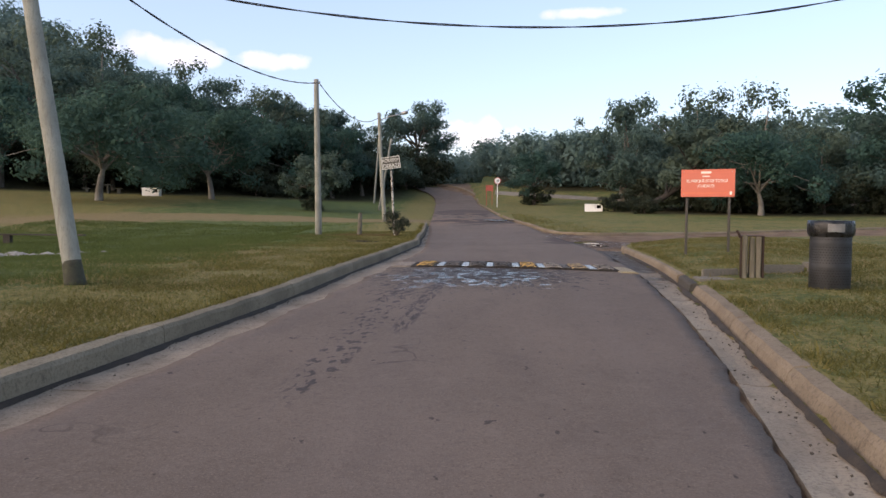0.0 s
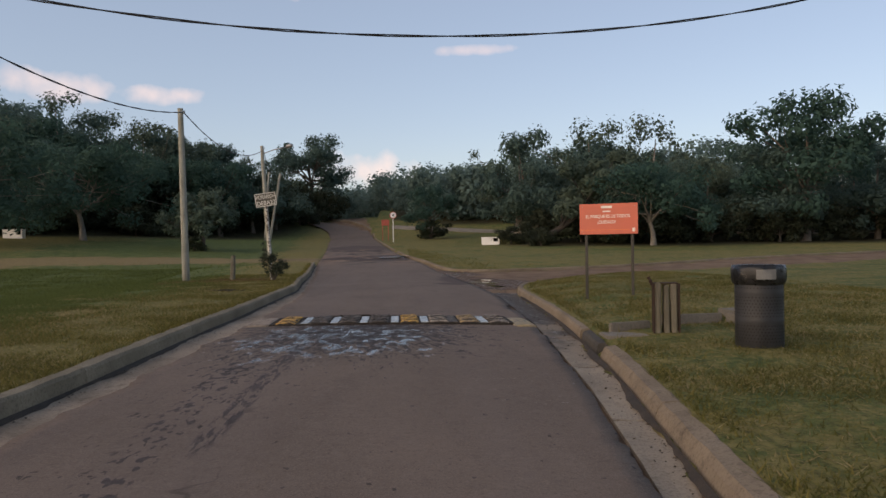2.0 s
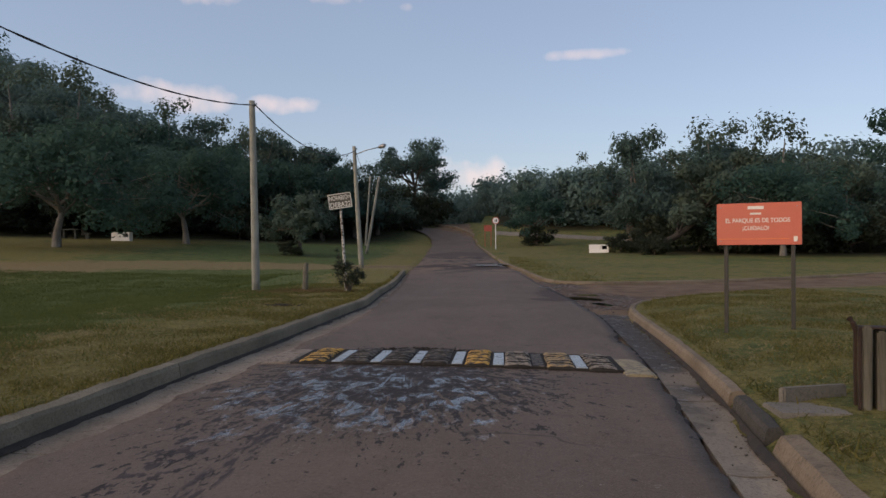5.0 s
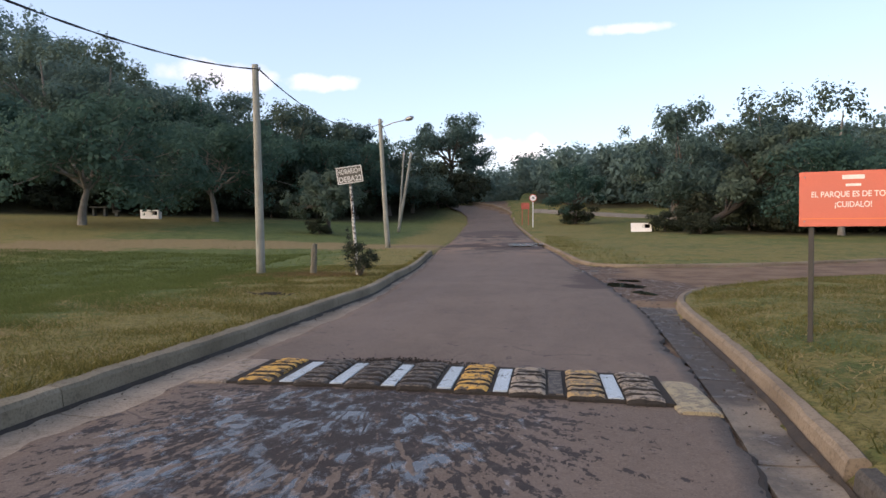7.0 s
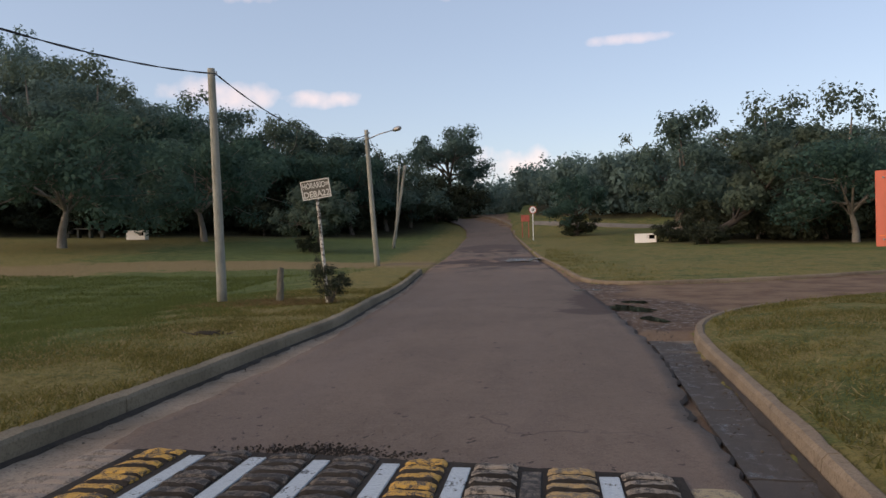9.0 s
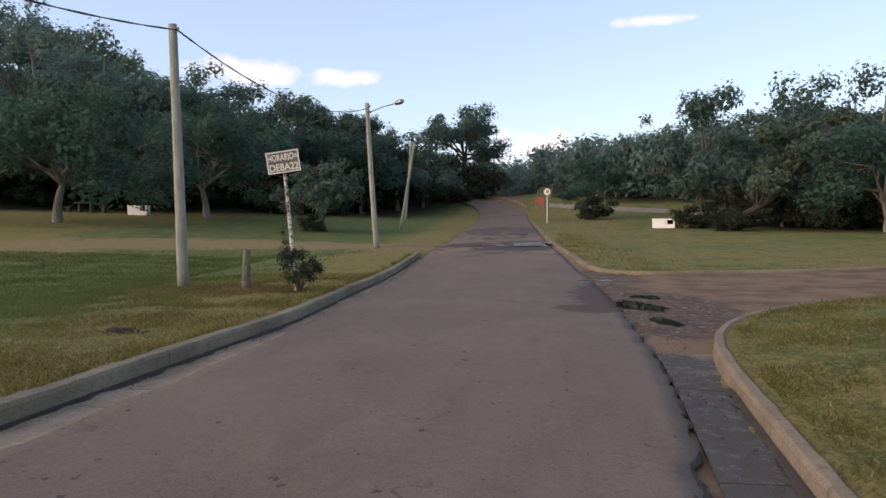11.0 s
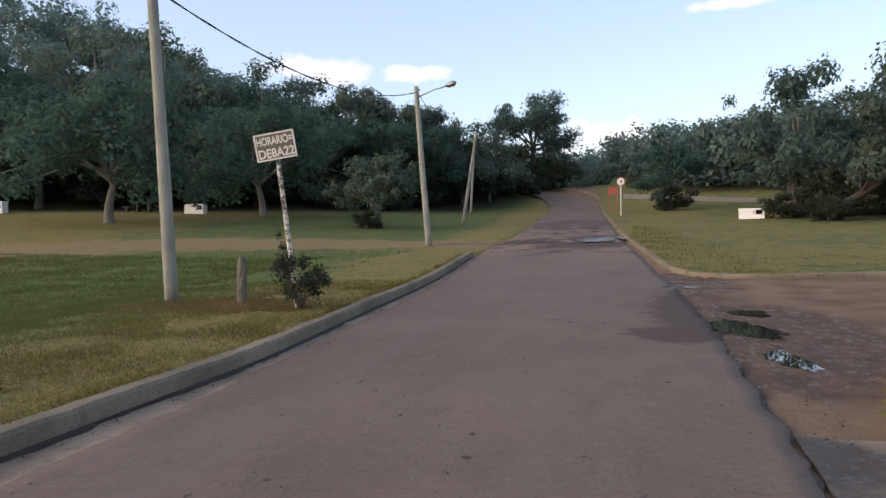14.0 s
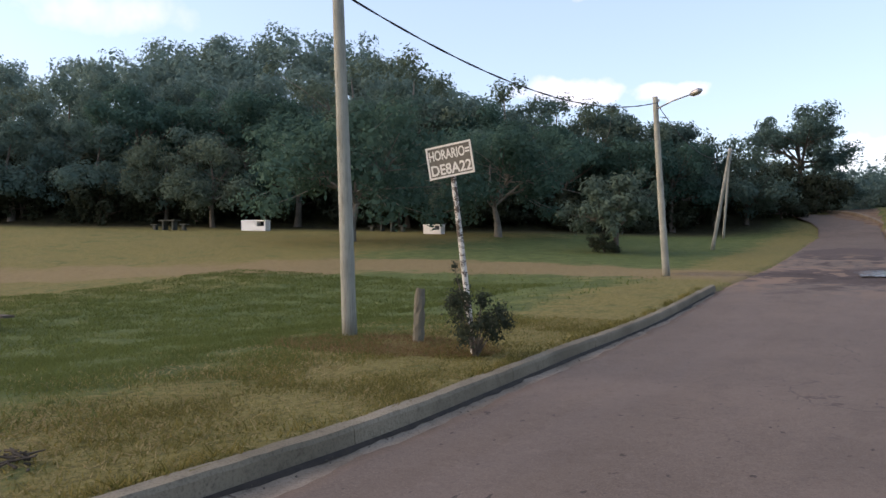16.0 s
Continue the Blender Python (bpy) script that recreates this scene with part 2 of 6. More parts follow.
    # wet tyre print and drips leading off it
    tread = k.math("SUBTRACT", 1.0, k.math("DIVIDE", k.math("ABSOLUTE", k.math("SUBTRACT", x, k.math("ADD", -0.86, k.math("MULTIPLY", y, 0.026)))), 0.11))
    tread = k.math("MULTIPLY", tread, k.ramp(k.math("ABSOLUTE", k.math("SUBTRACT", y, 10.6)), 1.6, 2.6, 1.0, 0.0))
    tread = k.math("MULTIPLY", k.ramp(tread, 0.0, 0.35), k.ramp(k.noise(22.0, 3, 0.6, stretch=(1.0, 0.2, 1.0)), 0.46, 0.56))
    drip = k.math("SUBTRACT", 1.0, k.math("DIVIDE", k.math("ABSOLUTE", k.math("SUBTRACT", x, -1.0)), 0.2))
    drip = k.math("MULTIPLY", drip, k.ramp(k.math("ABSOLUTE", k.math("SUBTRACT", y, 9.8)), 2.2, 4.6, 1.0, 0.0))
    drip = k.math("MULTIPLY", k.ramp(drip, 0.0, 0.3), k.ramp(k.noise(15.0, 2, 0.5, stretch=(1.0, 0.45, 1.0)), 0.56, 0.6))
    col = k.mix(k.math("MULTIPLY", k.math("MAXIMUM", tread, drip), 0.8), col, (0.036, 0.031, 0.034))
    chalk = k.math("MULTIPLY", k.ramp(blob(1.85, 10.1, 0.6, 1.1), 0.0, 0.3), k.ramp(k.noise(17.0, 4, 0.7, stretch=(0.5, 1.0, 1.0)), 0.64, 0.68))
    col = k.mix(k.math("MULTIPLY", chalk, 0.6), col, (0.34, 0.32, 0.30))
    # faint pale scuffs and mottling of the old surface
    mott = k.noise(5.5, 6, 0.72)
    col = k.mix(k.ramp(mott, 0.5, 0.78, 0.0, 0.4), col, (0.19, 0.148, 0.128))
    col = k.mix(k.ramp(mott, 0.25, 0.45, 0.35, 0.0), col, (0.06, 0.047, 0.042))
    # soaked margin by the side road and across the far crossing
    side = k.math("MAXIMUM", blob(2.75, 29.2, 1.0, 4.2), k.math("MAXIMUM", blob(2.4, 26.2, 0.9, 1.0), blob(-0.6, 48.0, 5.5, 7.0)))
    side = k.ramp(k.math("ADD", side, k.math("MULTIPLY", k.math("SUBTRACT", soft, 0.5), 1.0)), 0.2, 0.45)
    col = k.mix(k.math("MULTIPLY", side, 0.85), col, (0.06, 0.04, 0.033))
    pool = k.math("ADD", blob(0.7, 50.5, 1.8, 3.2), k.math("MULTIPLY", k.math("SUBTRACT", streak, 0.5), 2.4))
    film = k.math("MAXIMUM", film, k.ramp(pool, 0.35, 0.5))
    patch = k.ramp(k.math("ADD", blob(-2.4, 66, 3.4, 8), k.math("MULTIPLY", k.math("SUBTRACT", soft, 0.5), 0.9)), 0.2, 0.3)
    col = k.mix(k.math("MULTIPLY", patch, 0.7), col, (0.07, 0.05, 0.044))
    # broken brown patches where the road crumbles at the far crossing
    torn = k.noise(1.0, 5, 0.65, stretch=(0.8, 0.42, 1.0), distort=0.6)
    zone = k.ramp(k.math("ABSOLUTE", k.math("SUBTRACT", y, 52.0)), 7.0, 16.0, 1.0, 0.0)
    col = k.mix(k.math("MULTIPLY", zone, k.ramp(torn, 0.52, 0.57, 0.0, 0.9)), col, (0.20, 0.135, 0.095))
    col = k.mix(k.math("MULTIPLY", zone, k.ramp(torn, 0.40, 0.45, 0.85, 0.0)), col, (0.045, 0.03, 0.025))
    # cracks
    warp = k.n.new("ShaderNodeTexNoise")
    warp.inputs["Scale"].default_value = 1.5
    k.l.new(k.co, warp.inputs["Vector"])
    crack = k.voronoi(0.23, warp=warp.outputs["Color"])
    crack = k.math("MULTIPLY", k.ramp(crack, 0.0008, 0.004, 0.5, 0.0), k.ramp(k.noise(0.5, 2), 0.5, 0.6))
    col = k.mix(crack, col, (0.03, 0.025, 0.023))
    k.colour(col)
    r = k.ramp(fine, 0.3, 0.7, 0.7, 0.88)
    r = k.mix(stain, r, (0.72, 0.72, 0.72))
    r = k.mix(k.math("MULTIPLY", side, k.ramp(y, 36.0, 42.0, 1.0, 0.25)), r, (0.75, 0.75, 0.75))
    k.rough(k.mix(film, r, (0.2, 0.2, 0.2)))
    k.put(k.b.inputs["Specular IOR Level"], k.ramp(film, 0.0, 1.0, 0.14, 0.5))
    h = k.math("ADD", k.math("MULTIPLY", grit, 0.5), fine)
    k.bump(k.math("MULTIPLY", h, k.math("SUBTRACT", 1.0, k.math("MULTIPLY", film, 0.85))), 0.35, 0.012)
    return k.m


def concrete_material(name, a, b, wet=0.0, dark=0.5):
    k = Mat(name, 0.85, 0, 0.12)
    big, mid, fine = k.noise(0.9, 4), k.noise(6, 6, 0.75), k.noise(45, 4, 0.7)
    col = k.mix(k.ramp(big, 0.3, 0.7), a, b)
    col = k.mix(k.math("MULTIPLY", k.chance(), 0.35), col, tuple(v * 0.75 for v in a))
    col = k.mix(k.ramp(mid, 0.5, 0.8, 0.0, dark), col, tuple(v * 0.35 for v in a))
    col = k.mix(k.ramp(fine, 0.45, 0.7, 0.0, 0.6), col, tuple(v * 0.45 for v in a))
    r = 0.85
    if wet:
        x, y, z = k.xyz()
        soak = k.math("SUBTRACT", 1.0, k.math("ABSOLUTE", k.math("DIVIDE", k.math("SUBTRACT", y, 18.3), 7.2)))
        soak = k.ramp(k.math("ADD", soak, k.math("MULTIPLY", k.math("SUBTRACT", big, 0.5), 2.2)), 0.15, 0.6)
        col = k.mix(k.math("MULTIPLY", soak, wet), col, (0.045, 0.043, 0.045))
        r = k.mix(soak, (0.85, 0.85, 0.85), k.mix(k.ramp(mid, 0.38, 0.48), (0.25, 0.25, 0.25), (0.85, 0.85, 0.85)))
    k.colour(col).rough(r)
    k.bump(k.math("ADD", k.math("MULTIPLY", mid, 1.4), fine), 0.5, 0.012)
    return k.m


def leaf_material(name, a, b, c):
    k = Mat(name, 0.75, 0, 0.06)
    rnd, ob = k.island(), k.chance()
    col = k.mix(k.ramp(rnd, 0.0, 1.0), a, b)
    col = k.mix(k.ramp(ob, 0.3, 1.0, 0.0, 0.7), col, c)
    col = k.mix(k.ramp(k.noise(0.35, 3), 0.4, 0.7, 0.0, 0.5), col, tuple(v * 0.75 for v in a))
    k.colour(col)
    tr = k.n.new("ShaderNodeBsdfTranslucent")
    k.put(tr.inputs["Color"], k.mix(0.5, col, b))
    mx = k.n.new("ShaderNodeMixShader")
    mx.inputs[0].default_value = 0.45
    k.l.new(k.b.outputs[0], mx.inputs[1])
    k.l.new(tr.outputs[0], mx.inputs[2])
    k.l.new(mx.outputs[0], k.n["Material Output"].inputs["Surface"])
    return k.m


def wood_material(name, a, b, streak=(0.05, 0.04, 0.03), scale=5.0):
    k = Mat(name, 0.85, 0, 0.25).obj()
    grain, fine = k.noise(scale, 5, 0.65, stretch=(9, 9, 0.5)), k.noise(scale * 6, 4, 0.6, stretch=(9, 9, 0.25))
    blot = k.noise(1.3, 3)
    col = k.mix(k.ramp(blot, 0.3, 0.7), a, b)
    col = k.mix(k.ramp(grain, 0.48, 0.72, 0.0, 0.6), col, streak)
    col = k.mix(k.ramp(fine, 0.52, 0.66, 0.0, 0.55), col, tuple(v * 0.5 for v in a))
    k.colour(col).bump(k.math("ADD", grain, fine), 0.6, 0.012)
    return k.m


def paint_over(name, paint, under, cover=0.5, scale=7.0, rough=0.7):
    """Worn paint, flaked off in patches."""
    k = Mat(name, rough, 0, 0.35)
    n, f = k.noise(scale, 6, 0.7), k.noise(scale * 8, 3)
    m = k.ramp(k.math("ADD", n, k.math("MULTIPLY", k.math("SUBTRACT", f, 0.5), 0.3)), cover - 0.04, cover + 0.04)
    base = k.mix(k.ramp(f, 0.4, 0.7, 0.0, 0.5), under, tuple(v * 0.5 for v in under))
    k.colour(k.mix(m, k.mix(k.ramp(f, 0.3, 0.8, 0, 0.3), paint, tuple(v * 0.6 for v in paint)), base))
    k.bump(k.math("ADD", n, f), 0.4, 0.01)
    return k.m


M_GROUND, M_ASPHALT = ground_material(), asphalt_material()
M_KERB_OLD = concrete_material("stained_kerb_concrete", (0.165, 0.14, 0.1), (0.265, 0.226, 0.166), dark=0.7)
M_KERB = concrete_material("kerb_concrete", (0.175, 0.138, 0.1), (0.265, 0.212, 0.155), dark=0.9)
M_GUTTER = concrete_material("gutter_concrete", (0.23, 0.19, 0.15), (0.32, 0.27, 0.21), wet=0.85, dark=0.6)
M_GUTTER_DRY = concrete_material("dirty_gutter_concrete", (0.2, 0.158, 0.12), (0.33, 0.27, 0.21), dark=0.95)
M_KERB_WET = concrete_material("wet_drain_kerb_concrete", (0.06, 0.055, 0.048), (0.11, 0.1, 0.09), dark=0.7)
M_LANE = concrete_material("lane_concrete", (0.2, 0.19, 0.175), (0.26, 0.25, 0.23))
M_LEAF = leaf_material("broadleaf_foliage", (0.052, 0.1, 0.076), (0.077, 0.134, 0.1), (0.05, 0.105, 0.09))
# paler, bluer leaves: haze of distance mixed into the colour
M_LEAF_BEND = leaf_material("hazed_broadleaf_foliage", (0.08, 0.128, 0.11), (0.1, 0.152, 0.127), (0.08, 0.136, 0.122))
# aerial haze put into the base colour of the far woods
M_LEAF_FAR = leaf_material("hazed_distant_foliage", (0.13, 0.196, 0.172), (0.158, 0.226, 0.197), (0.13, 0.2, 0.186))
M_LEAF_PALE = leaf_material("pale_foliage", (0.09, 0.128, 0.095), (0.12, 0.162, 0.12), (0.102, 0.135, 0.1))
M_LEAF_SHRUB = leaf_material("shrub_foliage", (0.04, 0.05, 0.034), (0.06, 0.074, 0.048), (0.05, 0.06, 0.04))
M_BLADE = leaf_material("grass_blades", (0.05, 0.062, 0.015), (0.24, 0.195, 0.065), (0.12, 0.12, 0.04))
M_BLADE_GREEN = leaf_material("green_grass_blades", (0.068, 0.096, 0.027), (0.13, 0.158, 0.052), (0.1, 0.122, 0.038))
M_BARK = wood_material("grey_bark", (0.09, 0.077, 0.063), (0.145, 0.126, 0.105), scale=2.0)
M_BARK_DARK = wood_material("dark_wet_bark", (0.035, 0.029, 0.024), (0.06, 0.05, 0.041), (0.015, 0.012, 0.01), scale=2.0)
M_BARK_PALE = wood_material("pale_bark", (0.15, 0.138, 0.12), (0.235, 0.218, 0.19), (0.06, 0.05, 0.04), scale=2.0)
M_POLE = wood_material("weathered_pole_wood", (0.235, 0.235, 0.2), (0.32, 0.318, 0.27), (0.15, 0.135, 0.11), scale=3.0)
M_POST = wood_material("old_post_wood", (0.115, 0.104, 0.078), (0.2, 0.183, 0.14), (0.03, 0.025, 0.02), scale=6.0)
M_DARKWOOD = wood_material("dark_timber", (0.05, 0.042, 0.034), (0.09, 0.075, 0.06), scale=6.0)
M_WIRE = simple("black_cable_sheath", (0.012, 0.012, 0.014), 0.6)
M_STEEL = simple("galvanised_steel", (0.30, 0.30, 0.30), 0.45, 0.8, 0.2)
M_RUST = simple("rusty_iron", (0.05, 0.03, 0.022), 0.85, 0.2, 0.4)
M_BIN = simple("grey_steel_drum", (0.03, 0.031, 0.034), 0.55, 0.1, 0.25, 4.0)
M_BAG = simple("black_bin_bag", (0.012, 0.012, 0.013), 0.32, 0.0, 0.3, 9.0, bump=0.6)
M_ORANGE = simple("orange_sign_print", (0.55, 0.13, 0.078), 0.5, 0.0, 0.06, 2.0)
M_ORANGE_LINE = simple("light_orange_print", (0.75, 0.20, 0.05), 0.5, 0.0, 0.05)
M_SIGN_WHITE = simple("white_print", (0.72, 0.66, 0.60), 0.5, 0.0, 0.08)
M_LEG = simple("dark_steel_post", (0.032, 0.029, 0.024), 0.55, 0.0, 0.3)
M_BROWN = simple("faded_brown_paint", (0.12, 0.108, 0.085), 0.75, 0.0, 0.15)
M_CREAM = paint_over("flaking_cream_paint", (0.66, 0.63, 0.56), (0.2, 0.17, 0.13), 0.68, 30.0)
M_POSTPAINT = paint_over("peeling_white_post_paint", (0.58, 0.56, 0.51), (0.10, 0.08, 0.065), 0.52, 9.0)
M_WHITEWASH = paint_over("whitewashed_masonry", (0.80, 0.79, 0.76), (0.25, 0.23, 0.2), 0.72, 4.0)
M_SOOT = simple("soot", (0.012, 0.011, 0.010), 0.95)
M_TABLE = simple("mossy_dark_concrete", (0.06, 0.065, 0.055), 0.9, 0.0, 0.35)
M_RED = simple("faded_red_print", (0.40, 0.09, 0.06), 0.6)
M_STICKER = simple("scuffed_sticker", (0.16, 0.16, 0.155), 0.5)
M_SOIL = simple("damp_dark_soil", (0.035, 0.027, 0.021), 0.95, 0.0, 0.4)
M_MOSS = simple("mossy_dark_wood", (0.05, 0.05, 0.032), 0.9, 0.0, 0.4)
M_DISC = simple("white_sign_enamel", (0.78, 0.78, 0.76), 0.4, 0.0, 0.06)
M_BLACK = simple("black_print", (0.02, 0.02, 0.02), 0.6)
M_RIB = paint_over("worn_bare_ramp_concrete", (0.26, 0.215, 0.165), (0.045, 0.038, 0.031), 0.52, 18.0)
M_RIBY = paint_over("worn_yellow_ramp_paint", (0.5, 0.285, 0.055), (0.075, 0.058, 0.042), 0.53, 20.0)
M_RIBOLD = paint_over("half_worn_yellow_ramp_paint", (0.36, 0.24, 0.1), (0.14, 0.115, 0.085), 0.5, 20.0)
M_RIBEND_BARE = paint_over("bare_end_block_concrete", (0.25, 0.2, 0.155), (0.13, 0.105, 0.08), 0.55, 12.0)
M_RIBEND = paint_over("pale_yellow_worn_concrete", (0.33, 0.27, 0.16), (0.17, 0.14, 0.10), 0.52, 14.0)
M_RIBD = paint_over("dirty_ramp_concrete", (0.14, 0.115, 0.09), (0.028, 0.024, 0.021), 0.47, 18.0)
M_STRIP = paint_over("wet_white_ramp_paint", (0.4, 0.45, 0.48), (0.12, 0.115, 0.11), 0.62, 7.0, 0.2)
M_BED = concrete_material("ramp_bed", (0.028, 0.024, 0.021), (0.05, 0.043, 0.036))
M_STONE = simple("pale_rubble_stone", (0.24, 0.23, 0.21), 0.85, 0.0, 0.35)
M_SLAB = concrete_material("footing_concrete", (0.17, 0.155, 0.13), (0.25, 0.225, 0.19), dark=0.75)
M_STRAW = leaf_material("bleached_straw", (0.22, 0.175, 0.08), (0.36, 0.29, 0.15), (0.28, 0.21, 0.1))
M_DRYWEED = leaf_material("dead_grass", (0.13, 0.085, 0.04), (0.24, 0.17, 0.085), (0.18, 0.11, 0.05))


def water_material():
    k = Mat("standing_water", 0.03, 0, 0.5)
    n = k.noise(5, 3)
    k.colour(k.mix(k.ramp(n, 0.35, 0.7), (0.014, 0.014, 0.01), (0.026, 0.022, 0.017))).rough(0.02)
    return k.m


M_WATER = water_material()


def film_material():
    k = Mat("shallow_wet_film", 0.2, 0, 0.5)
    n = k.noise(3.5, 5, 0.65)
    k.colour(k.mix(k.ramp(n, 0.35, 0.7), (0.06, 0.05, 0.045), (0.12, 0.10, 0.09))).rough(k.ramp(n, 0.35, 0.65, 0.1, 0.3))
    k.bump(n, 0.1, 0.01)
    return k.m


M_FILM = film_material()

# ---- plan: road profile, edges and ground height ----
def table(*pairs, smooth=0.0):
    """A function through (y, value) pairs, softened over a given length."""
    ys = np.array([p[0] for p in pairs], float)
    vs = np.array([p[1] for p in pairs], float)
    if not smooth:
        return lambda y: np.interp(y, ys, vs)
    g = np.arange(ys[0] - 3 * smooth, ys[-1] + 3 * smooth, smooth / 8)
    w = np.hanning(17)
    s = np.interp(g, ys, vs)
    s = np.convolve(np.pad(s, 8, mode="edge"), w / w.sum(), mode="valid")
    return lambda y: np.interp(y, g, s)


road_z = table((-60, -1.6), (-20, -0.85), (0, -0.36), (7.5, -0.2), (12.8, -0.06), (15, 0), (21.4, 0.03), (29, 0.03), (34, 0.1), (40.5, 0.37),
               (53.5, 0.62), (64, 1.0), (90, 2.1), (100, 3.5), (107, 4.7), (115, 5.5), (128, 5.8), (200, 7.5), (400, 16), smooth=3.0)
kerb_l = table((-30, -4.4), (2, -3.05), (6, -2.7), (8, -2.52), (10.1, -2.3), (13.5, -2.12), (16, -1.98), (19.5, -1.98), (23.7, -1.98), (28.8, -2.47),
               (31.5, -2.6), (39, -3.15), (50, -3.9), (62.5, -4.8), (84, -6.4), (92, -7.0), (130, -9), smooth=1.5)
kerb_r = table((-30, 0.5), (2, 1.76), (5, 2.06), (6.6, 2.25), (8.8, 2.53), (10.2, 2.72), (12, 2.89), (14, 3.06), (17, 3.24), (20, 3.38), (60, 4.5), smooth=1.2)
asph_l = table((-30, -4.0), (2, -2.67), (5.2, -2.37), (7.25, -2.17), (11.2, -1.86), (15, -1.6), (19, -1.56), (22, -1.64), (28, -2.15), (37, -2.85), (42, -3.3),
               (62, -4.75), (84, -6.35), (93, -7.1), smooth=1.2)
asph_r = table((-30, -0.2), (2, 1.2), (4.7, 1.62), (7.3, 2.03), (10.2, 2.36), (14.9, 2.68), (18, 2.8), (21, 2.92), (25, 2.85), (27, 2.86), (32, 2.6),
               (37, 2.13), (47, 1.3), (57, 0.6), (91, -2.0), (93, -2.2), smooth=1.2)
# grass corner before the side road, and its far side (open polylines, grass on their right-hand side)
CORNER = [(3.38, 20.0), (3.5, 21.5), (3.75, 22.9), (4.3, 24.4), (5.3, 26.0), (6.6, 27.4), (9, 29.2), (14, 32), (30, 41), (70, 62)]
FARSIDE = [(80, 74), (30, 47), (18, 40.2), (13, 37.2), (8.7, 35.1), (5, 34.1), (3.6, 34.1), (2.8, 34.8), (2.35, 37), (1.55, 46), (0.75, 57), (-1.9, 91), (-2.4, 97)]
TRACK = [(-3.2, 46.0), (-8, 47.6), (-13, 47.4), (-18, 45.8), (-22, 43.6), (-27, 40.2), (-36, 34), (-62, 17)]
BEND = [(-4.6, 92), (-5.9, 100), (-9.2, 107), (-15.5, 111.8), (-29.5, 116), (-60, 120)]
LANE = [(-3.4, 100.5), (6, 96.0), (18, 89), (34, 81), (60, 72), (110, 62)]
WOOD_L = [(-160, 20), (-80, 45), (-62, 53), (-48, 62), (-36, 69), (-25, 77), (-17, 87), (-13, 97), (-14, 104), (-30, 107)]
WOOD_R = [(9.5, 73), (13, 66), (19, 62), (26, 63), (36, 65), (52, 64), (90, 55), (200, 45)]


def dense(pts, step=0.5):
    """A polyline cut corner by corner into a smooth one."""
    p = np.array(pts, float)
    for _ in range(3):
        q = np.empty((2 * len(p) - 2, 2))
        q[0::2], q[1::2] = p[:-1] * 0.75 + p[1:] * 0.25, p[:-1] * 0.25 + p[1:] * 0.75
        p = np.vstack([p[:1], q, p[-1:]])
    return p


def side(pts, x, y):
    """Signed distance to a polyline: positive on its right-hand side."""
    x, y = np.asarray(x, float), np.asarray(y, float)
    best = np.full(x.shape, 1e9)
    sign = np.ones(x.shape)
    for (ax, ay), (bx, by) in zip(pts[:-1], pts[1:]):
        dx, dy = bx - ax, by - ay
        t = np.clip(((x - ax) * dx + (y - ay) * dy) / (dx * dx + dy * dy), 0, 1)
        d = np.hypot(x - ax - t * dx, y - ay - t * dy)
        s = np.where(dx * (y - ay) - dy * (x - ax) < 0, 1.0, -1.0)
        hit = d < best - 1e-9
        sign = np.where(hit, s, sign)
        best = np.minimum(best, d)
    return best * sign


def step(v, lo, hi):
    t = np.clip((np.asarray(v, float) - lo) / (hi - lo), 0, 1)
    return t * t * (3 - 2 * t)


CORNER_D = dense([(kerb_r(-40.0), -40.0)] + [(float(kerb_r(v)), float(v)) for v in np.arange(-30, 19.5, 1.5)] + CORNER)
FARSIDE_D, TRACK_D, BEND_D, LANE_D = dense(FARSIDE), dense(TRACK), dense(BEND), dense(LANE)
WOOD_LD, WOOD_RD = dense(WOOD_L), dense(WOOD_R)


def masks(x, y):
    """Grass to the left, in the corner and beyond the side road: how far inside each, in metres."""
    x, y = np.asarray(x, float), np.asarray(y, float)
    left = kerb_l(y) - x
    near = side(CORNER_D, x, y)
    far = side(FARSIDE_D, x, y)
    bend = np.abs(side(BEND_D, x, y))
    return left, near, far, bend


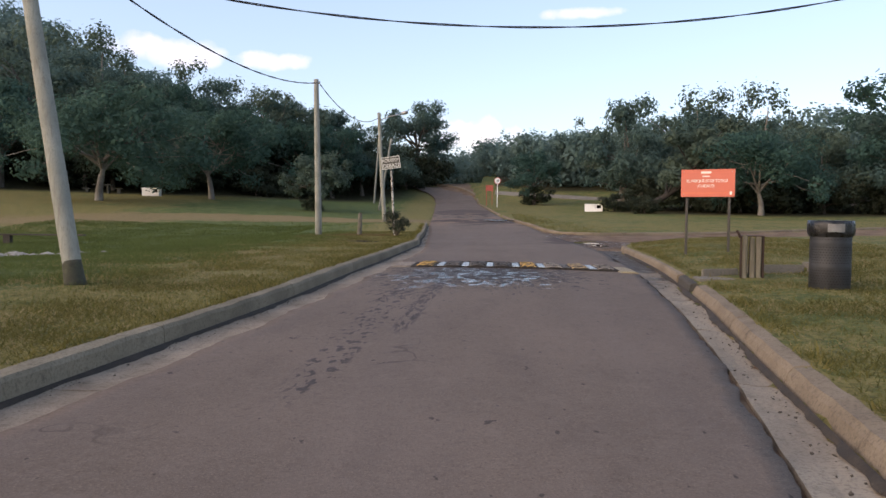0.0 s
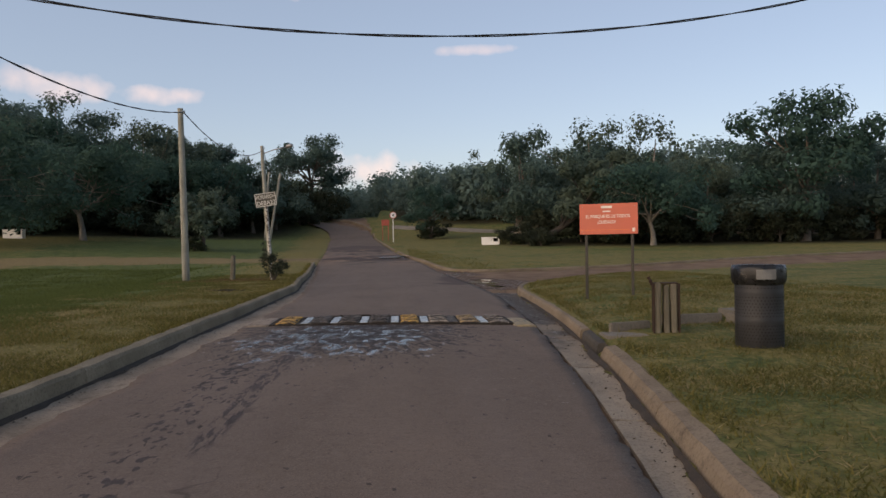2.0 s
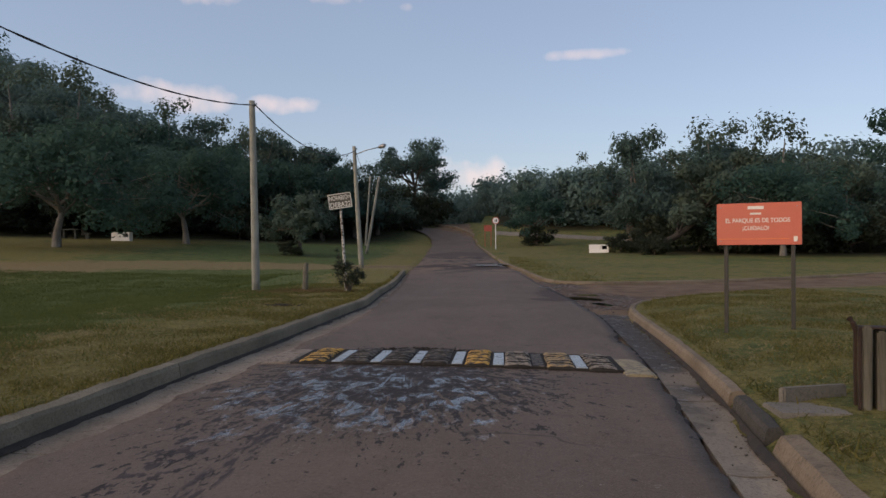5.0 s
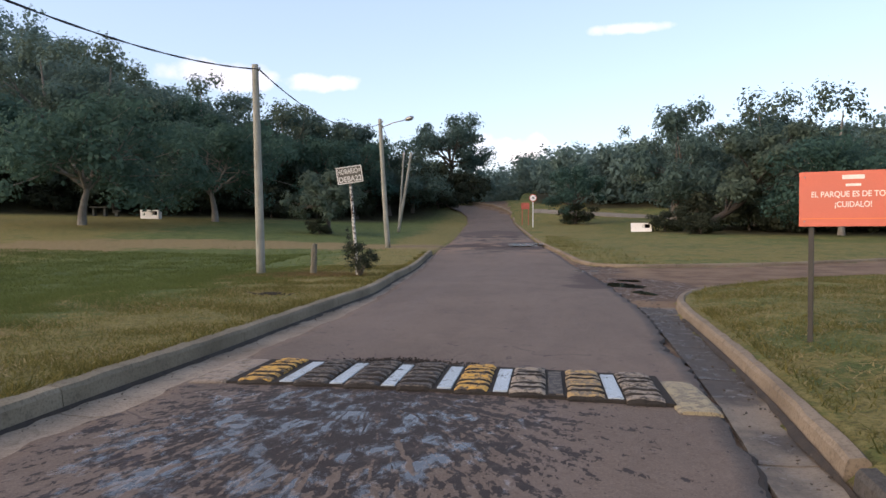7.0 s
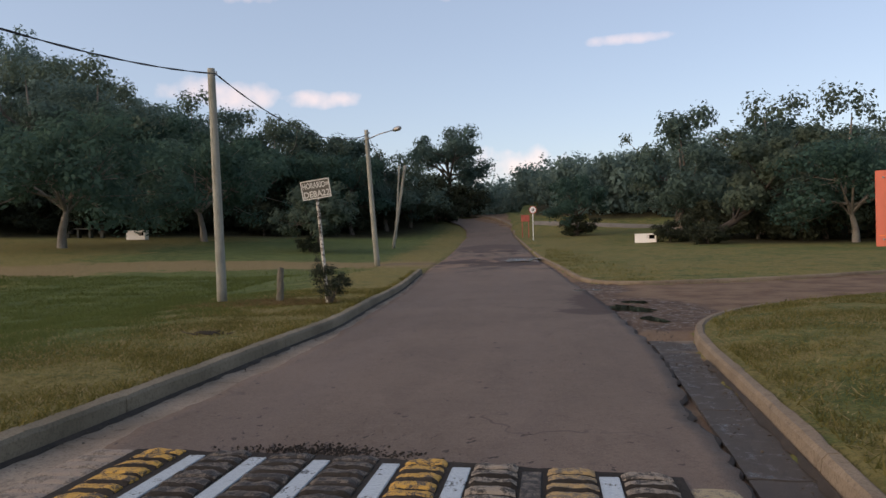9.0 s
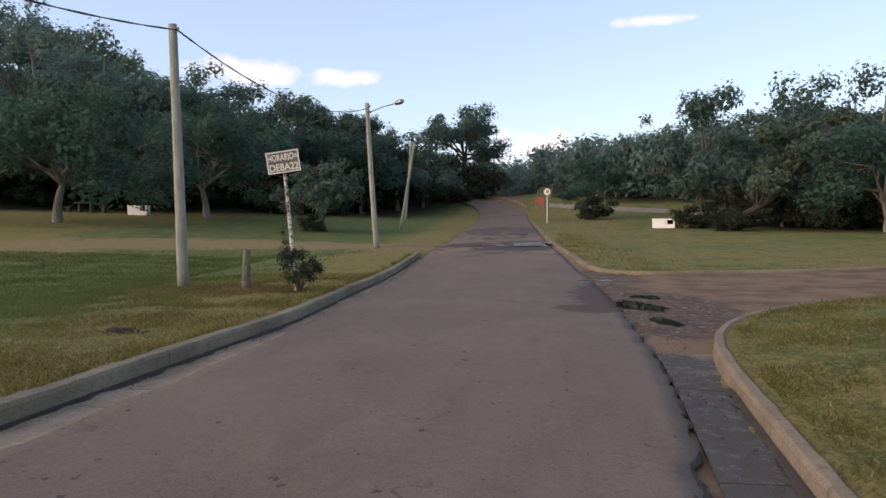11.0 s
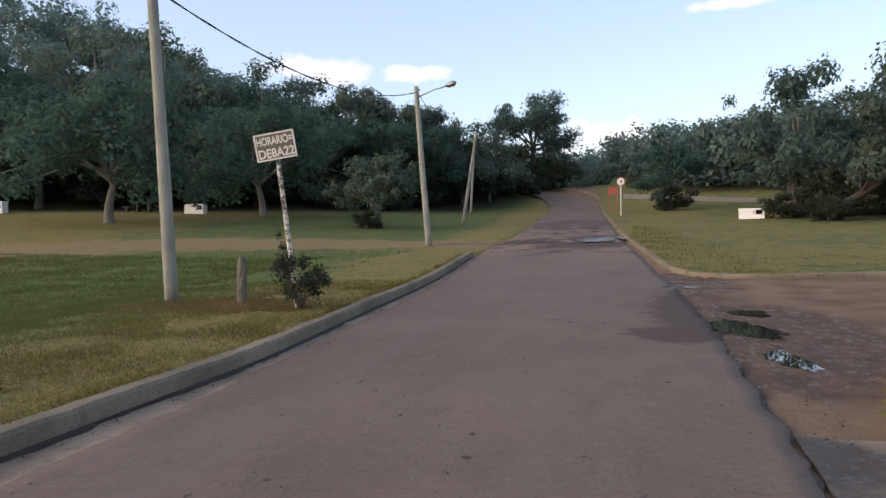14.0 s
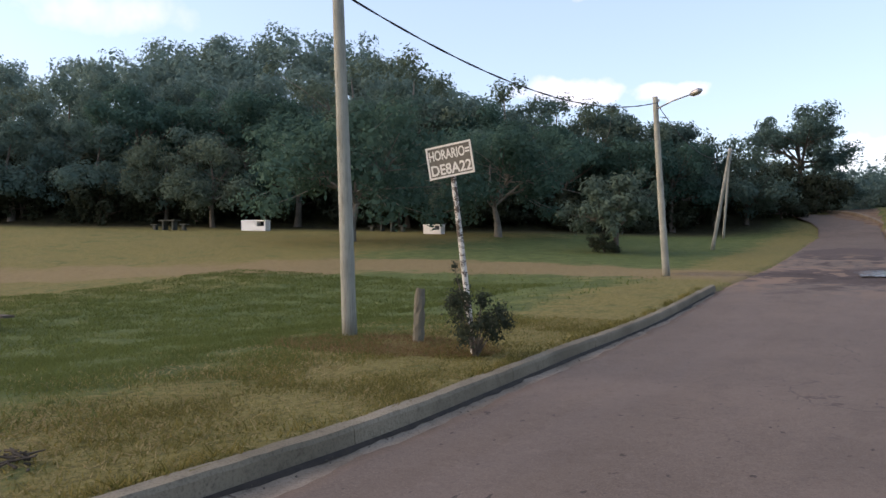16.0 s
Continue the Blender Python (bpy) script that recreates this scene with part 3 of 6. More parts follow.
def ground_z(x, y, bare=False):
    """The ground's height. bare: without the road bed's cut."""
    x, y = np.asarray(x, float), np.asarray(y, float)
    left, near, far, bend = masks(x, y)
    z = road_z(y)
    woods_l, woods_r = side(WOOD_LD, x, y), side(WOOD_RD, x, y)
    inleft, innear, infar = step(left, 0.03, 0.15), step(near, 0.03, 0.15), step(far, 0.03, 0.16)
    kerbed = 1 - step(y, 39, 42)
    rise = 0.045 * np.clip(-x - 8.5, 0, 60) * step(y + 0.3 * np.clip(-x - 30, 0, 60), 32, 54) + 0.25 * step(-x, 14, 28) * step(y, 50, 64)
    dip = -0.40 * step(-x, 4.5, 12.0) * step(y, 10, 20) * (1 - step(y, 36, 52))
    hill_l = np.clip(-woods_l - 2, 0, 45) * 0.27 * step(-x, 8, 40) + np.clip(-woods_l - 2, 0, 45) * 0.08
    hill_l = np.where(x < 0, hill_l, 0)
    zl = 0.162 * kerbed + 0.05 * (1 - kerbed) + rise + dip + hill_l
    zn = 0.13 + 0.08 * step(near, 0.3, 1.4) * step(y, 12.5, 16) + 0.012 * np.clip(near, 0, 12) + 0.03 * step(near, 0.2, 1.5)
    lane = -side(LANE_D, x, y)
    hill_r = np.where(x > -2, np.clip(lane - 4, 0, 50) * 0.05, 0)
    zf = 0.10 + 0.006 * np.clip(far, 0, 40) + 0.25 * (1 - step(np.abs(lane), 2, 9)) + hill_r
    z = z + np.where(left > 0, zl * inleft, np.where(near > 0, zn * innear, np.where(far > 0, zf * infar, 0.0)))
    z = z + np.where((y > 130) & (far <= 0) & (left <= 0), 0.3, 0.0)
    if not bare:
        inroad = (left < 0) & (near < 0) & (far < 0) & (y < 93)
        z = z - np.where(inroad & (x < asph_r(y) + np.where(y < 22.3, 0.9, 0.08)) , 0.045, 0.0) - np.where((bend < 2.7) & (y > 90), 0.12, 0.0)
    return z

# ---- mesh helpers ----
def obj(name, bm, mat, parent=None, label="", smooth=False):
    me = bpy.data.meshes.new(name)
    bm.normal_update()
    bm.to_mesh(me)
    bm.free()
    for m in (mat if isinstance(mat, (list, tuple)) else [mat]):
        me.materials.append(m)
    if smooth:
        me.polygons.foreach_set("use_smooth", [True] * len(me.polygons))
    ob = new(name, me)
    if parent is not None:
        ob.parent = parent
    if label:
        ob["label"] = label
    return ob


def part(name, bm, mat, parent, label="", smooth=False):
    return obj(name, bm, mat, parent, label, smooth)


def empty(name, m, label, category, group="", kind=""):
    ob = new(name)
    ob.empty_display_size = 0.2
    ob.matrix_world = m
    return tagged(ob, label, category, group, kind)


def box(bm, c, s, bevel=0.0, rot=None, jitter=0.0):
    """A box at centre c with sizes s."""
    r = bmesh.ops.create_cube(bm, size=1.0)
    vs = r["verts"]
    for v in vs:
        v.co = Vector((v.co.x * s[0], v.co.y * s[1], v.co.z * s[2]))
        if jitter:
            v.co += Vector([random.uniform(-jitter, jitter) for _ in range(3)])
    if bevel:
        es = list({e for v in vs for e in v.link_edges})
        out = bmesh.ops.bevel(bm, geom=es, offset=bevel, segments=2, affect="EDGES")
        vs = list({v for f in out["faces"] for v in f.verts} | {v for v in vs if v.is_valid})
    m = Matrix.Translation(c) @ (rot.to_matrix().to_4x4() if rot else Matrix())
    bmesh.ops.transform(bm, matrix=m, verts=vs)
    return bm


def tube(bm, pts, radii, n=8, cap=True, wobble=0.0):
    """A tapered tube along points."""
    rings = []
    pts = [Vector(p) for p in pts]
    for i, p in enumerate(pts):
        d = (pts[min(i + 1, len(pts) - 1)] - pts[max(i - 1, 0)]).normalized()
        u = d.orthogonal().normalized() if abs(d.z) < 0.9 else Vector((1, 0, 0)).cross(d).normalized()
        w = d.cross(u)
        ring = []
        for k in range(n):
            a = 2 * math.pi * k / n
            r = radii[i] * (1 + (random.uniform(-wobble, wobble) if wobble else 0))
            ring.append(bm.verts.new(p + (u * math.cos(a) + w * math.sin(a)) * r))
        rings.append(ring)
    for a, b in zip(rings[:-1], rings[1:]):
        for k in range(n):
            bm.faces.new((a[k], a[(k + 1) % n], b[(k + 1) % n], b[k]))
    if cap:
        bm.faces.new(rings[0][::-1])
        bm.faces.new(rings[-1])
    return bm


def lathe(bm, profile, n=32):
    rings = []
    for r, z in profile:
        rings.append([bm.verts.new((r * math.cos(2 * math.pi * k / n), r * math.sin(2 * math.pi * k / n), z)) for k in range(n)])
    for a, b in zip(rings[:-1], rings[1:]):
        for k in range(n):
            bm.faces.new((a[k], a[(k + 1) % n], b[(k + 1) % n], b[k]))
    return rings


def from_arrays(name, verts, faces, mat, size=4):
    """A mesh object straight from arrays of corners and faces of one size."""
    me = bpy.data.meshes.new(name)
    verts, faces = np.asarray(verts, np.float32), np.asarray(faces, np.int32)
    me.vertices.add(len(verts))
    me.vertices.foreach_set("co", verts.ravel())
    me.loops.add(faces.size)
    me.loops.foreach_set("vertex_index", faces.ravel())
    me.polygons.add(len(faces))
    me.polygons.foreach_set("loop_start", np.arange(0, faces.size, size, dtype=np.int32))
    me.polygons.foreach_set("loop_total", np.full(len(faces), size, np.int32))
    me.materials.append(mat)
    me.update(calc_edges=True)
    return me


def lettering(name, text, height, mat, parent, loc, width=None, thick=0.004, bold=0.0, label=""):
    """Raised letters as a mesh, standing in the local xz plane and facing -y."""
    cu = bpy.data.curves.new(name, "FONT")
    cu.body, cu.align_x, cu.align_y, cu.extrude, cu.offset = text, "CENTER", "CENTER", 0.5, bold
    tmp = bpy.data.objects.new(name, cu)
    scene.collection.objects.link(tmp)
    bpy.context.view_layer.update()
    me = bpy.data.meshes.new_from_object(tmp.evaluated_get(bpy.context.evaluated_depsgraph_get()))
    bpy.data.objects.remove(tmp)
    n = len(me.vertices)
    co = np.empty(n * 3)
    me.vertices.foreach_get("co", co)
    co = co.reshape(-1, 3)
    lo, hi = co.min(0), co.max(0)
    k = height / (hi[1] - lo[1])
    kx = width / (hi[0] - lo[0]) if width else k
    mid = (lo + hi) / 2
    out = np.stack([(co[:, 0] - mid[0]) * kx, -(co[:, 2]) * thick, (co[:, 1] - mid[1]) * k], 1)
    me.vertices.foreach_set("co", out.ravel())
    me.materials.clear()
    me.materials.append(mat)
    me.update()
    ob = new(name, me)
    ob.parent, ob.location = parent, loc
    if label:
        ob["label"] = label
    return ob


def gz(x, y):
    return float(ground_z(x, y))


# ---- the ground: one sheet to the horizon ----
def spread(lo, hi, fine, end_lo, end_hi, grow=1.13, most=12.0):
    core = list(np.arange(lo, hi, fine))
    for sign, end in ((1, end_hi), (-1, end_lo)):
        v, s = (core[-1] if sign > 0 else core[0]), fine
        out = []
        while (v < end if sign > 0 else v > end):
            s = min(s * grow, most)
            v += sign * s
            out.append(v)
        core = core + out if sign > 0 else out[::-1] + core
    return np.array(core)


GX, GY = spread(-4.6, 8.0, 0.13, -420, 420), spread(2.0, 37, 0.2, -90, 620, 1.08)
mx, my = np.meshgrid(GX, GY)
fx, fy = mx.ravel(), my.ravel()
left, near, far, bend = masks(fx, fy)
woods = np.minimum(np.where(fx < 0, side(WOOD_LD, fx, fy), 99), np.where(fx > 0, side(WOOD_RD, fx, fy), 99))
fz = ground_z(fx, fy)
# small unevenness of the lawns
lump = np.array([noise.noise((px * 0.7, py * 0.7, 0)) for px, py in zip(fx, fy)]) * 0.035 + np.array([noise.noise((px * 2.6, py * 2.6, 5)) for px, py in zip(fx, fy)]) * 0.014
fz = fz + lump * np.where((left > 0.3) | (near > 0.3) | (far > 0.3), 1.0, 0.0)
nx, ny = len(GX), len(GY)
idx = np.arange(nx * ny).reshape(ny, nx)
quads = np.stack([idx[:-1, :-1], idx[:-1, 1:], idx[1:, 1:], idx[1:, :-1]], -1).reshape(-1, 4)
me = from_arrays("ground", np.stack([fx, fy, fz], 1), quads, M_GROUND)
me.polygons.foreach_set("use_smooth", [True] * len(me.polygons))
track = 1 - step(np.abs(side(TRACK_D, fx, fy)), 0.6, 4.6)
track = np.where((left > 0) & (fx < -3.2), track, 0)
side_road = np.where((near < 0.0) & (far < 0.0) & (left < 0), 1.0, 0.0)
dry = np.where(left > 0, 0.95 - 0.85 * step(left, 1.6, 4.5) + 0.75 * step(left, 13, 22), 0.55)
dry = np.where(near > 0, 0.6 + 0.25 * (1 - step(near, 0, 1.0)), dry)
dry = np.where(far > 0, 0.72 - 0.2 * step(far, 4, 14), dry)
dry = dry + 0.5 * (1 - step(np.hypot(fx + 4.9, (fy - 27.4) * 0.8), 0.6, 2.2))
worn = (1 - step(np.hypot((fx + 4.9) / 1.7, (fy - 27.3) / 0.8), 0.6, 1.2)) * 0.35
damp = (1 - step(np.hypot((fx - 3.3) / 2.0, (fy - 26.5) / 4.5), 0.5, 1.1)) + 0.8 * (1 - step(np.hypot((fx - 2.6) / 1.6, (fy - 33) / 3.0), 0.5, 1.2))
damp = np.where(side_road > 0, damp, 0) + 0.6 * (1 - step(np.hypot((fx + 5) / 2.5, (fy - 47) / 2.2), 0.4, 1.2))
# litter also reaches 8.5 m onto the lawn as painted tree shade
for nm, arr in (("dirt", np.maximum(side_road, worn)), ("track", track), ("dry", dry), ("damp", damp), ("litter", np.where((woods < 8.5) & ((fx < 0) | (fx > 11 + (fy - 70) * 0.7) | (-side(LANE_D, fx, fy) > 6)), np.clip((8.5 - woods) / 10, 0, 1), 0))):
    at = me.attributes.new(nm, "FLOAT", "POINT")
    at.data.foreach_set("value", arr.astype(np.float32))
tagged(new("ground", me), "mown lawn with dry patches and a bare earth side road", "ground", kind="structure")

# ---- the asphalt road ----
def ribbon(name, rows, mat, cols, lift, crown=0.0, thick=0.06, ragged=None):
    """A road surface between pairs of edge points, with its broken edges' thickness."""
    vs, fs = [], []
    w = cols + 1
    for i, (lx, ly, rx, ry, z) in enumerate(rows):
        row = []
        for j in range(w):
            t = j / cols
            px, py = lx + (rx - lx) * t, ly + (ry - ly) * t
            row.append((px, py, z + lift + crown * (1 - (2 * t - 1) ** 2)))
        row.insert(0, (row[0][0] - 0.01, row[0][1], row[0][2] - thick))
        row.append((row[-1][0] + 0.01, row[-1][1], row[-1][2] - thick))
        vs += row
    k = w + 2
    for i in range(len(rows) - 1):
        for j in range(k - 1):
            fs.append((i * k + j, i * k + j + 1, (i + 1) * k + j + 1, (i + 1) * k + j))
    return new(name, from_arrays(name, vs, fs, mat))


def jag_r(v):
    """How the asphalt's right-hand edge is broken."""
    j = (noise.noise((v * 1.7, 3, 0)) * 0.07 + noise.noise((v * 6.0, 7, 0)) * 0.045) * (1 if v < 60 else 0.6)
    return j - 0.10 * float(1 - step(abs(v - 17.3), 0.2, 0.9))


rows = []
for v in np.concatenate([np.arange(-40, 2, 0.5), np.arange(2, 40, 0.08), np.arange(40, 92.5, 0.5)]):
    jagl = noise.noise((v * 1.1, 9, 4)) * 0.08 + noise.noise((v * 4.0, 2, 8)) * 0.05
    rows.append((float(asph_l(v)) + jagl, v, float(asph_r(v)) + jag_r(v), v, float(road_z(v))))
for lx, ly, rx, ry in ((-7.6, 96.5, -2.6, 97.5), (-8.7, 100.2, -3.6, 102.2), (-11.2, 104.6, -7.0, 109.0), (-16.6, 108.6, -14.2, 114.4), (-30, 112.6, -28.8, 118.8), (-60, 117, -60, 123)):
    rows.append((lx, ly, rx, ry, float(road_z((ly + ry) / 2))))
tagged(ribbon("road", rows, M_ASPHALT, 30, 0.012, 0.03), "worn reddish-grey asphalt park road with wet stains", "road", kind="structure")
lane_rows = []
for i, (px, py) in enumerate(LANE_D):
    if px < 0.3:
        continue
    q = LANE_D[min(i + 1, len(LANE_D) - 1)] - LANE_D[max(i - 1, 0)]
    q = q / np.hypot(*q)
    a, b = (px - q[1] * 1.6, py + q[0] * 1.6), (px + q[1] * 1.6, py - q[0] * 1.6)
    lane_rows.append((*b, *a, max(gz(*a), gz(*b), gz(px, py)) - 0.03))
tagged(ribbon("branch_road", lane_rows, M_LANE, 4, 0.04, 0.02, 0.5), "pale concrete lane branching off behind the lawn", "road", kind="structure")

# ---- kerbs and gutters, piece by piece ----
PROFILE_L = ((0.0, -0.06), (0.014, 0.138), (0.032, 0.172), (0.15, 0.18), (0.185, 0.155), (0.19, -0.06))
PROFILE_LOW = ((0.0, -0.06), (0.012, 0.075), (0.035, 0.108), (0.13, 0.115), (0.165, 0.09), (0.17, -0.06))
PROFILE_UPRIGHT = ((0.0, -0.06), (0.022, 0.105), (0.045, 0.135), (0.12, 0.142), (0.15, 0.115), (0.155, -0.06))
PROFILE_R = ((0.0, -0.06), (0.055, 0.085), (0.085, 0.125), (0.20, 0.14), (0.235, 0.115), (0.24, -0.06))


def kerb_piece(pts, zs, profile, sgn, mat, parent, name="kerbstone"):
    """One cast length of kerb, swept along the road's edge; sgn: which way its back lies."""
    bm = bmesh.new()
    rings = []
    for i, (p, z) in enumerate(zip(pts, zs)):
        d = pts[min(i + 1, len(pts) - 1)] - pts[max(i - 1, 0)]
        d = d / np.hypot(*d)
        nrm = np.array((d[1], -d[0])) * sgn
        ring = []
        for u, h in profile:
            e = noise.noise((p[0] * 3 + u * 9, p[1] * 3, h * 9)) * 0.012
            ring.append(bm.verts.new((p[0] + nrm[0] * (u + e), p[1] + nrm[1] * (u + e), z + h + e * 0.7)))
        rings.append(ring)
    for a, b in zip(rings[:-1], rings[1:]):
        for k in range(len(profile) - 1):
            bm.faces.new((a[k], a[k + 1], b[k + 1], b[k]))
    bm.faces.new(rings[0][::-1])
    bm.faces.new(rings[-1])
    bmesh.ops.recalc_face_normals(bm, faces=bm.faces)
    return part(name, bm, mat, parent)


def resample(pts, ds):
    pts = np.array(pts, float)
    s = np.concatenate([[0], np.cumsum(np.hypot(*np.diff(pts, axis=0).T))])
    g = np.arange(0, s[-1], ds)
    return np.stack([np.interp(g, s, pts[:, 0]), np.interp(g, s, pts[:, 1])], 1)


def kerb_run(name, pts, profile, sgn, length, label, ds=0.15, mat=None, run=None):
    run = run or empty(name, Matrix(), label, "kerb", kind="structure")
    p = resample(pts, ds)
    k = int(length / ds)
    for i in range(0, len(p) - 3, k):
        q = p[i:i + k + 1].copy()
        if len(q) < 3:
            break
        q[-1] = q[-1] * 0.93 + q[-2] * 0.07
        kerb_piece(q, [float(road_z(v[1])) + random.uniform(-0.004, 0.004) for v in q], profile, sgn, mat or M_KERB, run)
    return run


kerb_run("kerb_left", [(float(kerb_l(v)), v) for v in np.arange(-1.8, 40.2, 0.2)], PROFILE_L, -1, 3.2, "weathered concrete kerb along the lawn", mat=M_KERB_OLD)
stretch_r = lambda lo, hi: [q for q in resample(CORNER_D, 0.05) if lo < q[1] < hi and q[0] < 30]
right = kerb_run("kerb_right", stretch_r(0, 11.75), PROFILE_R, 1, 2.35, "pale sloped concrete kerb turning into the side road")
kerb_run("", stretch_r(11.8, 12.95), PROFILE_UPRIGHT, 1, 1.1, "", mat=M_KERB_WET, run=right)
kerb_run("", stretch_r(13.0, 99), PROFILE_UPRIGHT, 1, 2.7, "", run=right)
kerb_run("kerb_side_road", [q for q in FARSIDE_D if q[0] < 30 and q[1] < 60], PROFILE_LOW, 1, 3.0, "low worn kerb on the far side of the side road", 0.3)
kerb_run("kerb_far", [q for q in FARSIDE_D if q[1] >= 60 and q[0] < 5], PROFILE_LOW, 1, 4.0, "pale kerb along the climbing road", 0.5)
kerb_run("kerb_bend", dense([(-2.45, 97.5), (-3.5, 102.2), (-6.9, 109.1), (-14.2, 114.6), (-28.8, 119.0)]), ((0.0, -0.1), (0.02, 0.2), (0.05, 0.24), (0.3, 0.26), (0.35, -0.1)), 1, 4.0, "pale kerb round the outside of the bend", 0.5)

gut = empty("gutter_right", Matrix(), "stained wet concrete gutter slabs beside the asphalt", "gutter", kind="structure")
gutl = empty("gutter_left", Matrix(), "cracked concrete gutter strip beside the asphalt", "gutter", kind="structure")


def slab(y0, y1, xa, xb, parent, dz):
    bm = bmesh.new()
    n, cols = max(2, int((y1 - y0) / 0.2)), 5
    grid = []
    for i in range(n + 1):
        v = y0 + (y1 - y0) * i / n
        row = []
        for j in range(cols + 1):
            t = j / cols
            px = xa(v) + (xb(v) - xa(v)) * t
            row.append(bm.verts.new((px, v, float(road_z(v)) + dz + noise.noise((px * 2.5, v * 2.5, 1)) * 0.016 + noise.noise((px * 9, v * 9, 4)) * 0.008 - 0.012 * math.sin(math.pi * t))))
        grid.append(row)
    for i in range(n):
        for j in range(cols):
            bm.faces.new((grid[i][j], grid[i][j + 1], grid[i + 1][j + 1], grid[i + 1][j]))
    edge = [e for e in bm.edges if e.is_boundary]
    r = bmesh.ops.extrude_edge_only(bm, edges=edge)
    for v in r["geom"]:
        if isinstance(v, bmesh.types.BMVert):
            v.co.z -= 0.06
    bmesh.ops.recalc_face_normals(bm, faces=bm.faces)
    part("gutter_slab", bm, M_GUTTER if parent is gut else M_GUTTER_DRY, parent)


y0 = -6.0
while y0 < 20.6:
    y1 = y0 + random.uniform(1.6, 2.6)
    corner = lambda v: float(np.interp(v, CORNER_D[:, 1], CORNER_D[:, 0]))
    slab(y0, y1 - 0.03, lambda v: float(asph_r(v)) + 0.05, lambda v: corner(v) + 0.03, gut, -0.012)
    y0 = y1
y0 = -2.0
while y0 < 38:
    y1 = y0 + random.uniform(1.8, 3.2)
    slab(y0, y1 - 0.02, lambda v: float(kerb_l(v)) - 0.02, lambda v: float(asph_l(v)) + 0.03, gutl, 0.002)
    y0 = y1

# dark soil washed up against the kerb feet
def soil_line(name, edge, y0, y1, sgn, wide, label, heights=(0.03, 0.022, -0.004)):
    vs, fs = [], []
    n = 0
    for v in np.arange(y0, y1, 0.07):
        w = max(0.004, wide * (0.55 + 0.9 * noise.noise((v * 0.9, 4, sgn)) + 0.6 * noise.noise((v * 4.5, 1, sgn))))
        x0 = float(edge(v)) + 0.004 * sgn
        z = float(road_z(v))
        vs += [(x0, v, z + heights[0]), (x0 + sgn * w * 0.5, v, z + heights[1]), (x0 + sgn * w, v, z + heights[2])]
        if n:
            k = n * 3
            fs += [(k - 3, k - 2, k + 1, k), (k - 2, k - 1, k + 2, k + 1)]
        n += 1
    tagged(new(name, from_arrays(name, vs, fs, M_SOIL)), label, "soil", kind="stuff")


soil_line("soil_left", kerb_l, 1.0, 39.5, 1, 0.06, "dark soil washed along the foot of the kerb")
soil_line("soil_edge", lambda v: float(asph_r(v)) + jag_r(v) - 0.015, 12.0, 25.5, 1, 0.08, "black crumbled soil along the broken asphalt edge", (0.006, 0.006, -0.02))
soil_line("soil_right", kerb_r, 3.0, 20.0, -1, 0.07, "dark soil and grit along the pale kerb")

# ---- the ribbed speed ramp ----
ramp = empty("speed_ramp", Matrix.Translation((0, 15.15, 0.0)), "ribbed concrete speed ramp, yellow and bare blocks, white strips", "speed bump")


def ramp_z(x):
    """Height of the ramp's bed, which follows the road's crown."""
    return 0.02 + 0.03 * (1 - ((x - 0.52) / 2.15) ** 2)


def ramp_bed():
    bm = bmesh.new()
    xs = np.linspace(-1.25, 2.36, 40)
    rows = []
    for i, x in enumerate(xs):
        mid = 0.22 - 0.11 * (x + 1.3)
        e0, e1 = noise.noise((x * 5, 1, 3)) * 0.03, noise.noise((x * 5, 7, 3)) * 0.04
        z = ramp_z(x)
        rows.append([bm.verts.new((x, mid + dy, h)) for dy, h in ((-0.54 + e0, z - 0.06), (-0.53 + e0, z), (0.56 + e1, z + 0.004), (0.57 + e1, z - 0.06))])
    for a, b in zip(rows[:-1], rows[1:]):
        for k in range(3):
            bm.faces.new((a[k], b[k], b[k + 1], a[k + 1]))
    bm.faces.new(rows[0])
    bm.faces.new(rows[-1][::-1])
    bmesh.ops.recalc_face_normals(bm, faces=bm.faces)
    part("bed", bm, M_BED, ramp, "dark dirty concrete bed")


ramp_bed()


